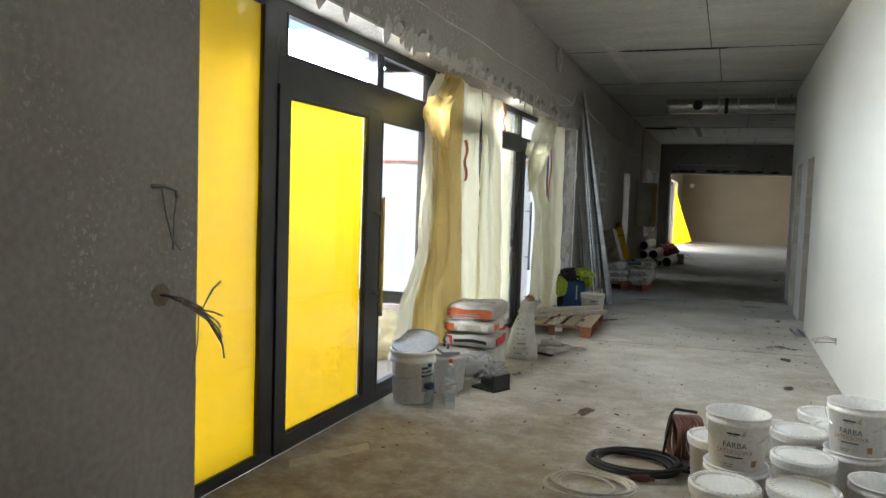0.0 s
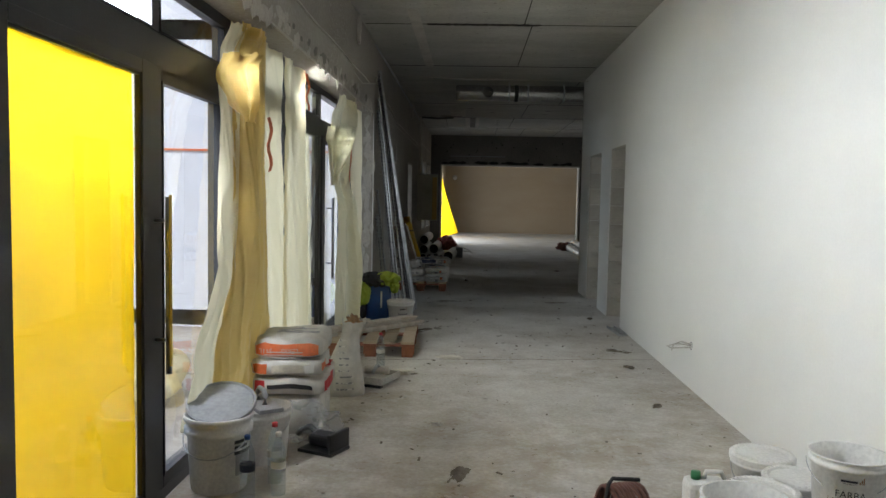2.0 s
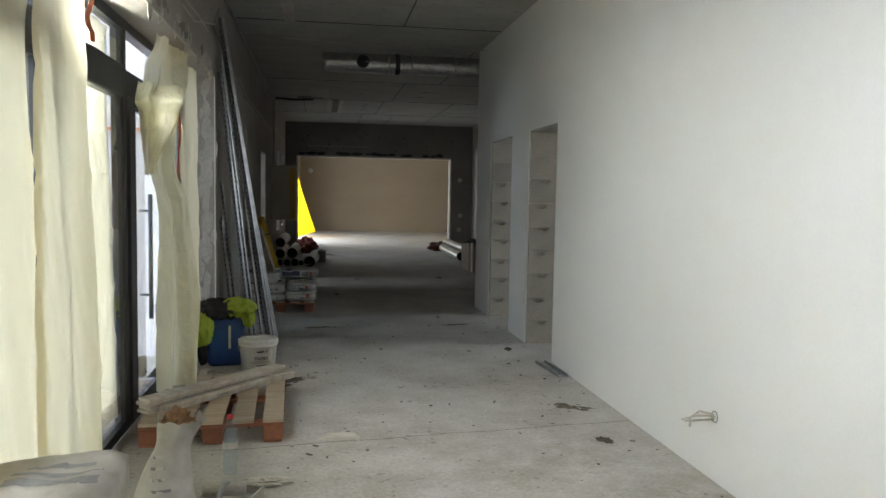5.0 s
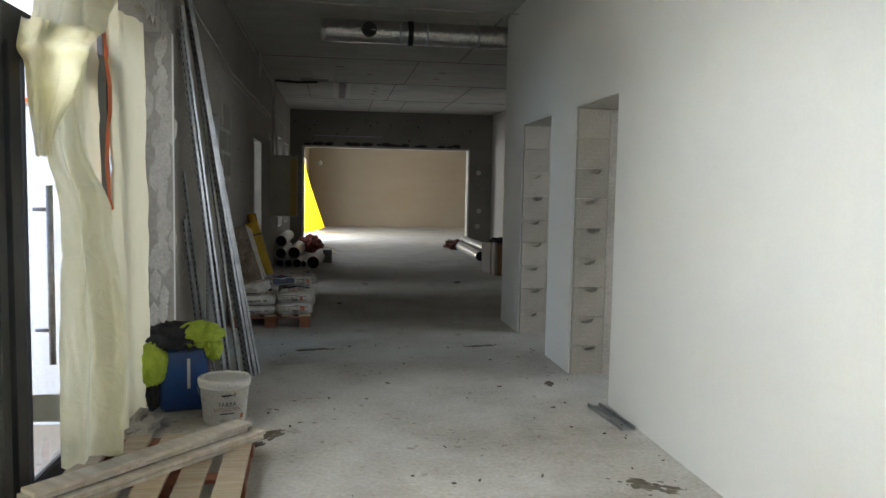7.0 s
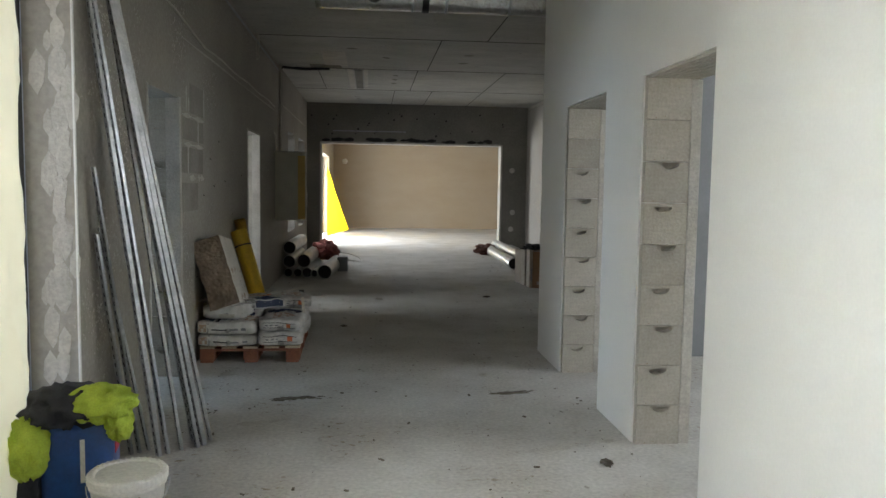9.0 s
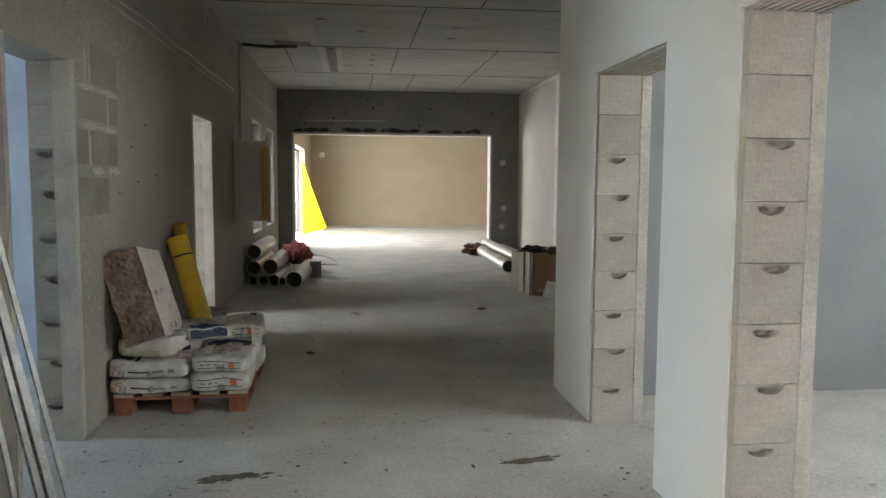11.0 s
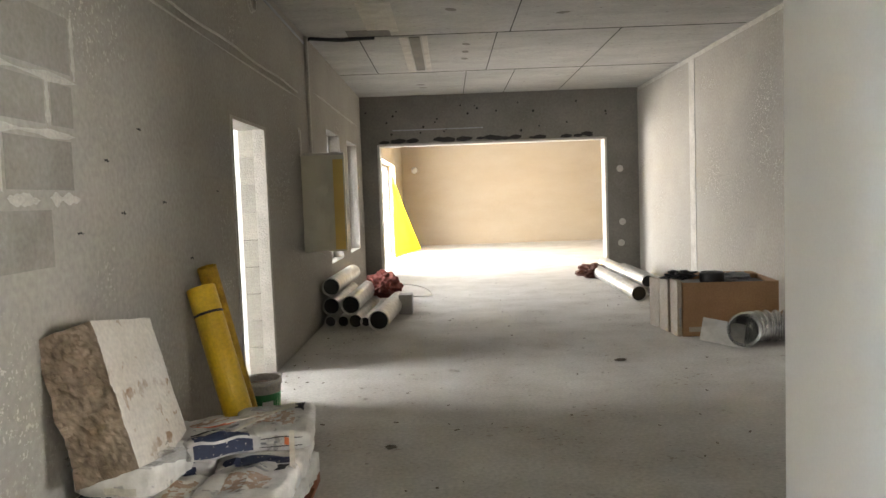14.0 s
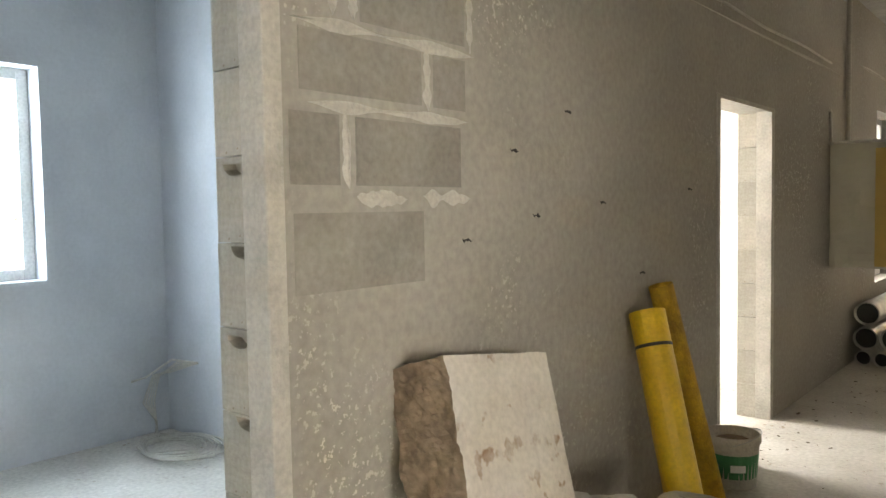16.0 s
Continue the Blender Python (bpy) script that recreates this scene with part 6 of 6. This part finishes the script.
# windows of the side rooms and the hall
for nm, x, y0, y1, z0, z1 in (("window_3", -5.6, 12.5, 13.85, 1.13, 2.46), ("window_4", -5.6, 16.0, 17.6, 1.0, 2.4), ("window_5", -2.3, 20.9, 22.1, 0.68, 2.5), ("window_6", -2.3, 22.9, 24.2, 0.68, 2.5), ("window_7", 5.2, 9.5, 12.5, 1.0, 2.3)):
    t = thing(nm, "white plastic framed window in a deep reveal", "window", Matrix(), kind="structure")
    for a0, a1, b0, b1 in ((y0, y0 + 0.07, z0, z1), (y1 - 0.07, y1, z0, z1), (y0 + 0.07, y1 - 0.07, z0, z0 + 0.07), (y0 + 0.07, y1 - 0.07, z1 - 0.07, z1), (y0 + (y1 - y0) * 0.62, y0 + (y1 - y0) * 0.62 + 0.08, z0 + 0.07, z1 - 0.07)):
        part("window_frame", box(x - 0.035, x + 0.035, a0, a1, b0, b1, 0.004), M["whiteplastic"], t)
    g = part("glass", box(x - 0.004, x + 0.004, y0 + 0.07, y1 - 0.07, z0 + 0.07, z1 - 0.07), M["glass"], t)
    g.visible_shadow = False
wr = thing("floor_wires", "tangle of white cables from the wall to the floor", "wires", pose(-5.0, 14.62, 0))
for i in range(5):
    pts = [(0.0, 0.02, 0.52), (-0.12 - 0.02 * i, -0.06, 0.53 - 0.02 * i), (-0.26 - 0.02 * i, -0.12, 0.42), (-0.30, -0.14 - 0.02 * i, 0.25), (-0.24, -0.16, 0.08 + 0.01 * i)]
    for q in range(1, 26):
        a = 2.6 + q * 0.52
        rr = 0.15 + 0.025 * i + 0.03 * noise.noise(Vector((q * 0.3, i, 5)))
        pts.append((0.06 + 0.03 * i + rr * 1.3 * math.cos(a), -0.22 + rr * math.sin(a), 0.012 + 0.008 * i + 0.05 * max(0, noise.noise(Vector((q * 0.25, i, 9))))))
    part("cable_strand", tube(pts, 0.006, 6), M["cable"], wr, smooth=True)
part("cable_strand", tube([(0, 0.02, 0.52), (-0.12, -0.1, 0.55), (-0.3, -0.2, 0.42), (-0.42, -0.25, 0.38)], 0.008, 6), M["cable"], wr, smooth=True)
tagged(link("wall_socket_box", lathe([(0.045, 0), (0.045, 0.01), (0.035, 0.01), (0.034, 0.002)], 20, m=pose(1.74, 13.648, 0.37, 90, 0, 0)), M["greyprint"]), "round wall box with a cable hole", "wall box")
tagged(link("thermal_door_strip", box(XR + 0.02, XR + 0.24, 13.952, 13.97, 0, 0.005), M["mortar"]), "thin mortar line at the wall foot", "mortar")

# plaster marks on walls
def smear(y0, y1, z0, z1, x, th):
    """Uneven streak of mortar on a wall that faces +x."""
    bm = bmesh.new()
    along = (y1 - y0) > (z1 - z0)
    n = 22
    rows = []
    for i in range(n + 1):
        u = i / n
        e = min(1, 6 * u, 6 * (1 - u))
        if along:
            c, hw = y0 + (y1 - y0) * u, (z1 - z0) / 2 * e * (0.8 + 0.9 * noise.noise(Vector((u * 6, y0 * 3, z0))))
            mid = (z0 + z1) / 2 + 0.01 * noise.noise(Vector((u * 4, z0, 2)))
            pts = [(c, mid - hw), (c, mid), (c, mid + hw)]
        else:
            c, hw = z0 + (z1 - z0) * u, (y1 - y0) / 2 * e * (0.8 + 0.9 * noise.noise(Vector((u * 6, y0 * 3, z0))))
            mid = (y0 + y1) / 2 + 0.01 * noise.noise(Vector((u * 4, z0, 2)))
            pts = [(mid - hw, c), (mid, c), (mid + hw, c)]
        rows.append([bm.verts.new((x + (th if q == 1 else 0.001), pts[q][0], pts[q][1])) for q in range(3)])
    for a, b in zip(rows, rows[1:]):
        for q in range(2):
            bm.faces.new((a[q], a[q + 1], b[q + 1], b[q]))
    return bm


mb = lambda y0, y1, z0, z1, x=XL, th=0.006, mt="mortar", parent=None, nm="mortar_joint": part(nm, smear(y0, y1, z0, z1, x, th), M[mt], parent or wall_left)
for q in ((13.19, 13.70, 1.875, 2.05), (13.40, 13.90, 1.61, 1.815), (13.15, 13.335, 1.61, 1.815), (13.76, 13.93, 1.875, 2.05), (13.43, 13.93, 2.10, 2.34), (13.16, 13.70, 1.30, 1.53)):
    part("block", box(XL - 0.01, XL + 0.0025, *q), M["greyblock"], wall_left, "darker exposed wall block")
for a in ((13.16, 13.98, 2.05, 2.09), (13.71, 13.75, 1.86, 2.07), (13.22, 13.94, 1.82, 1.86), (13.345, 13.385, 1.60, 1.83), (13.40, 13.62, 1.545, 1.60), (13.70, 13.95, 1.55, 1.60), (13.94, 13.98, 2.08, 2.35), (13.3, 13.34, 2.1, 2.3), (13.38, 13.42, 2.1, 2.22),
          (18.9, 19.05, 2.3, 2.34), (20.0, 24.5, 2.84, 2.88), (13.2, 19.4, 2.655, 2.675)):
    mb(*a)
for y, z in ((14.6, 1.93), (15.3, 1.2), (14.2, 1.75), (13.9, 1.42), (13.6, 0.72), (14.9, 1.55), (15.9, 1.62), (14.35, 1.5)):
    part("plaster_scratch", smear(y, y + 0.06, z, z + 0.012, XL, 0.003), M["darkcrack"], wall_left, "dark scratch in the plaster")
east = bpy.data.objects["wall_east"]
part("mortar_joint", box(3.092, 3.1, 21.7, 21.95, 0.02, 3.4, 0.003), M["mortar"], east, "pale vertical mortar seam")
part("mortar_joint", box(3.094, 3.1, 14.2, 24.9, 3.38, 3.44, 0.002), M["mortar"], east, "pale seam under the ceiling")
for x, z in ((2.75, 0.55), (2.78, 0.95), (2.75, 1.95)):
    part("white_patch", lathe([(0.07, -0.004), (0.06, 0.004)], 12, m=pose(x, YF, z, 90, 0, 0)), M["mortar"], wall_far, "pale filler patch")
part("opening_trim", box(-1.80, -1.755, YF - 0.02, YF + 0.31, 0, 2.55, 0.003), M["mortar"], wall_far, "pale corner bead")
part("opening_trim", box(2.465, 2.51, YF - 0.02, YF + 0.31, 0, 2.55, 0.003), M["mortar"], wall_far, "pale corner bead")
part("opening_trim", box(-1.755, 2.465, YF - 0.02, YF + 0.31, 2.515, 2.56, 0.003), M["mortar"], wall_far, "pale corner bead")
bm = bmesh.new()
for i in range(26):
    bmesh.ops.create_icosphere(bm, subdivisions=1, radius=0.03 + 0.06 * rnd.random(), matrix=pose(-1.7 + rnd.random() * 4.1, YF - 0.002, 2.59 + 0.04 * rnd.random()) @ Matrix.Diagonal((1.8, 0.1, 0.6, 1)))
tagged(part("ragged_edge", bm, M["darkcrack"], wall_far, "ragged dark plaster edge over the opening"), kind="stuff")
part("wall_wire_run", box(-1.5, 0.2, YF - 0.012, YF, 2.80, 2.82), M["greyplastic"], wall_far, "thin wire run")
bm = bmesh.new()
for i in range(24):
    x, z = -2.0 + rnd.random() * 5.0, (2.7 + rnd.random() * 0.6)
    bmesh.ops.create_icosphere(bm, subdivisions=1, radius=0.015 + 0.012 * rnd.random(), matrix=pose(x, YF - 0.002, z) @ Matrix.Diagonal((1, 0.2, 1, 1)))
tagged(part("form_holes", bm, M["darkcrack"], wall_far), kind="stuff")

# doorway reveals: single blocks with grip slots, white or pale corner beads


def block_mesh(w, d, h, slot, sx, sz):
    """Block face toward -y with a recessed grip slot."""
    bm = bmesh.new()
    xs = [0, sx, sx + 0.13, w] if slot else [0, w]
    zs = [0, sz, sz + 0.045, h] if slot else [0, h]
    v = {(i, j): bm.verts.new((x, 0, z)) for i, x in enumerate(xs) for j, z in enumerate(zs)}
    for i in range(len(xs) - 1):
        for j in range(len(zs) - 1):
            if slot and (i, j) == (1, 1):
                # rounded below, straight above
                q = [v[1, 2], v[2, 2], v[2, 1], v[1, 1]]
                arc = [bm.verts.new((sx + 0.065 + 0.058 * math.cos(math.pi * k / 6), 0, sz + 0.043 - 0.036 * math.sin(math.pi * k / 6))) for k in range(7)]
                deep = [bm.verts.new((p.co.x, 0.044, p.co.z + 0.004)) for p in arc]
                bm.faces.new((q[1], q[2], *arc[:4][::-1]))
                bm.faces.new((q[2], q[3], *arc[3:4]))
                bm.faces.new((q[3], q[0], *arc[3:][::-1]))
                bm.faces.new((q[0], q[1], arc[0], arc[6]))
                for k in range(6):
                    bm.faces.new((arc[k], arc[k + 1], deep[k + 1], deep[k]))
                bm.faces.new((arc[6], arc[0], deep[0], deep[6]))
                bm.faces.new(deep)
            else:
                bm.faces.new((v[i, j], v[i + 1, j], v[i + 1, j + 1], v[i, j + 1]))
    bk = [bm.verts.new((x, d, z)) for x, z in ((0, 0), (w, 0), (w, h), (0, h))]
    n, k = len(xs) - 1, len(zs) - 1
    bm.faces.new(bk)
    bm.faces.new([v[i, 0] for i in range(n + 1)] + [bk[1], bk[0]])
    bm.faces.new([v[i, k] for i in range(n + 1)] + [bk[2], bk[3]])
    bm.faces.new([v[0, j] for j in range(k + 1)] + [bk[3], bk[0]])
    bm.faces.new([v[n, j] for j in range(k + 1)] + [bk[2], bk[1]])
    bmesh.ops.recalc_face_normals(bm, faces=bm.faces)
    return bm


def jamb(x0, x1, y, top, parent, seed, slots=True):
    w = x1 - x0
    r = random.Random(seed)
    meshes = []
    for k in range(3):
        me = bpy.data.meshes.new("block")
        b = block_mesh(w, 0.05, 0.238, k < 2 and slots, w * 0.20 + 0.03 * k, 0.176 + 0.012 * k)
        b.to_mesh(me)
        b.free()
        me.materials.append(M["block"])
        meshes.append(me)
    z, i = 0.0, 0
    while z < top - 0.02:
        me = meshes[2 if (top - z) < 0.5 else (i + seed) % 2]
        h = min(0.238, top - z - 0.004)
        ob = new("block", me)
        ob.parent = parent
        ob.location = (x0, y - 0.05 + 0.004 * (r.random() - 0.5), z)
        ob.scale = (1, 1, h / 0.238)
        z += 0.242
        i += 1


jamb(XR + 0.012, XR + 0.275, 11.36, 2.19, wall_right, 1)
jamb(XR + 0.012, XR + 0.275, 13.12, 2.19, wall_right, 2)
jamb(XL - 0.232, XL - 0.10, 13.12, 2.18, wall_left, 4)
jamb(XL - 0.232, XL - 0.10, 17.42, 2.18, wall_left, 5, False)
for y in (13.12, 17.42):
    part("corner_bead", box(XL - 0.10, XL + 0.006, y - 0.055, y + 0.008, 0, 2.19, 0.003), M["mortar"], wall_left, "pale plaster corner strip")
part("corner_bead", box(XL - 0.01, XL + 0.006, 16.33, 16.386, 0, 2.19, 0.003), M["mortar"], wall_left, "pale plaster corner strip")
part("corner_bead", box(XL - 0.01, XL + 0.006, 16.33, 17.43, 2.17, 2.20, 0.003), M["mortar"], wall_left, "pale plaster corner strip")
part("corner_bead", box(XL - 0.01, XL + 0.006, 12.22, 12.256, 0, 2.19, 0.003), M["mortar"], wall_left, "pale plaster corner strip")
for y0, y1 in ((10.42, 11.36), (12.06, 13.12)):
    part("corner_bead", box(XR + 0.279, XR + 0.343, y1 - 0.047, y1 + 0.004, 0, 2.17, 0.003), M["mortar"], wall_right, "pale plaster strip along the blocks")
    bm = bmesh.new()
    for k in range(9):
        box(XR + 0.012 + 0.036 * k, XR + 0.036 + 0.036 * k, y0, y1, 2.172, 2.189, 0.002, bm)
    part("lintel_ribs", bm, M["block"], wall_right, "ribbed concrete lintel underside")

# debris on the floor
r = random.Random(12)
bm = bmesh.new()
for i in range(1100):
    y = 2.0 + 22 * r.random() ** 1.15
    x = -1.9 + 2.75 * r.random() if y < 13.9 else -1.9 + 4.8 * r.random()
    if r.random() < 0.35:
        x = (0.9 - 0.25 * r.random() ** 2) if r.random() < 0.5 and y < 13.8 else (-2.05 + 0.5 * r.random())
    s = 0.003 + 0.011 * r.random() ** 3
    bmesh.ops.create_cube(bm, size=1, matrix=pose(x, y, s * 0.2, 0, 0, r.random() * 180) @ Matrix.Diagonal((s * (1 + 3 * r.random() ** 2), s, s * 0.5, 1)))
tagged(link("floor_crumbs", bm, M["dirt"]), "scattered dark crumbs and chips on the floor", "debris", kind="stuff")
bm = bmesh.new()
for i in range(500):
    y = 2.5 + 20 * r.random()
    x = -2.0 + 2.9 * r.random()
    s = 0.004 + 0.012 * r.random() ** 3
    bmesh.ops.create_cube(bm, size=1, matrix=pose(x, y, s * 0.2, 0, 0, r.random() * 180) @ Matrix.Diagonal((s * (1 + 2 * r.random()), s, s * 0.5, 1)))
tagged(link("floor_chips", bm, M["mortar"]), "scattered pale mortar chips on the floor", "debris", kind="stuff")
for i, (x, y, s) in enumerate(((-1.05, 6.3, 0.06), (0.55, 6.9, 0.06), (0.5, 8.9, 0.09), (0.62, 8.2, 0.08), (-0.5, 17.2, 0.07), (1.0, 17.4, 0.07), (0.3, 13.0, 0.05), (0.7, 11.0, 0.07), (-1.2, 10.0, 0.06), (-0.9, 15.2, 0.05))):
    crumple(pose(x, y, 0, 0, 0, i * 40), "mortar_lump", "small flat lump of trodden mortar on the floor", "rubble", s * 0.6, s * 0.4, 0.01, "dirt" if i % 2 else "mortar", 60 + i, 0.9)
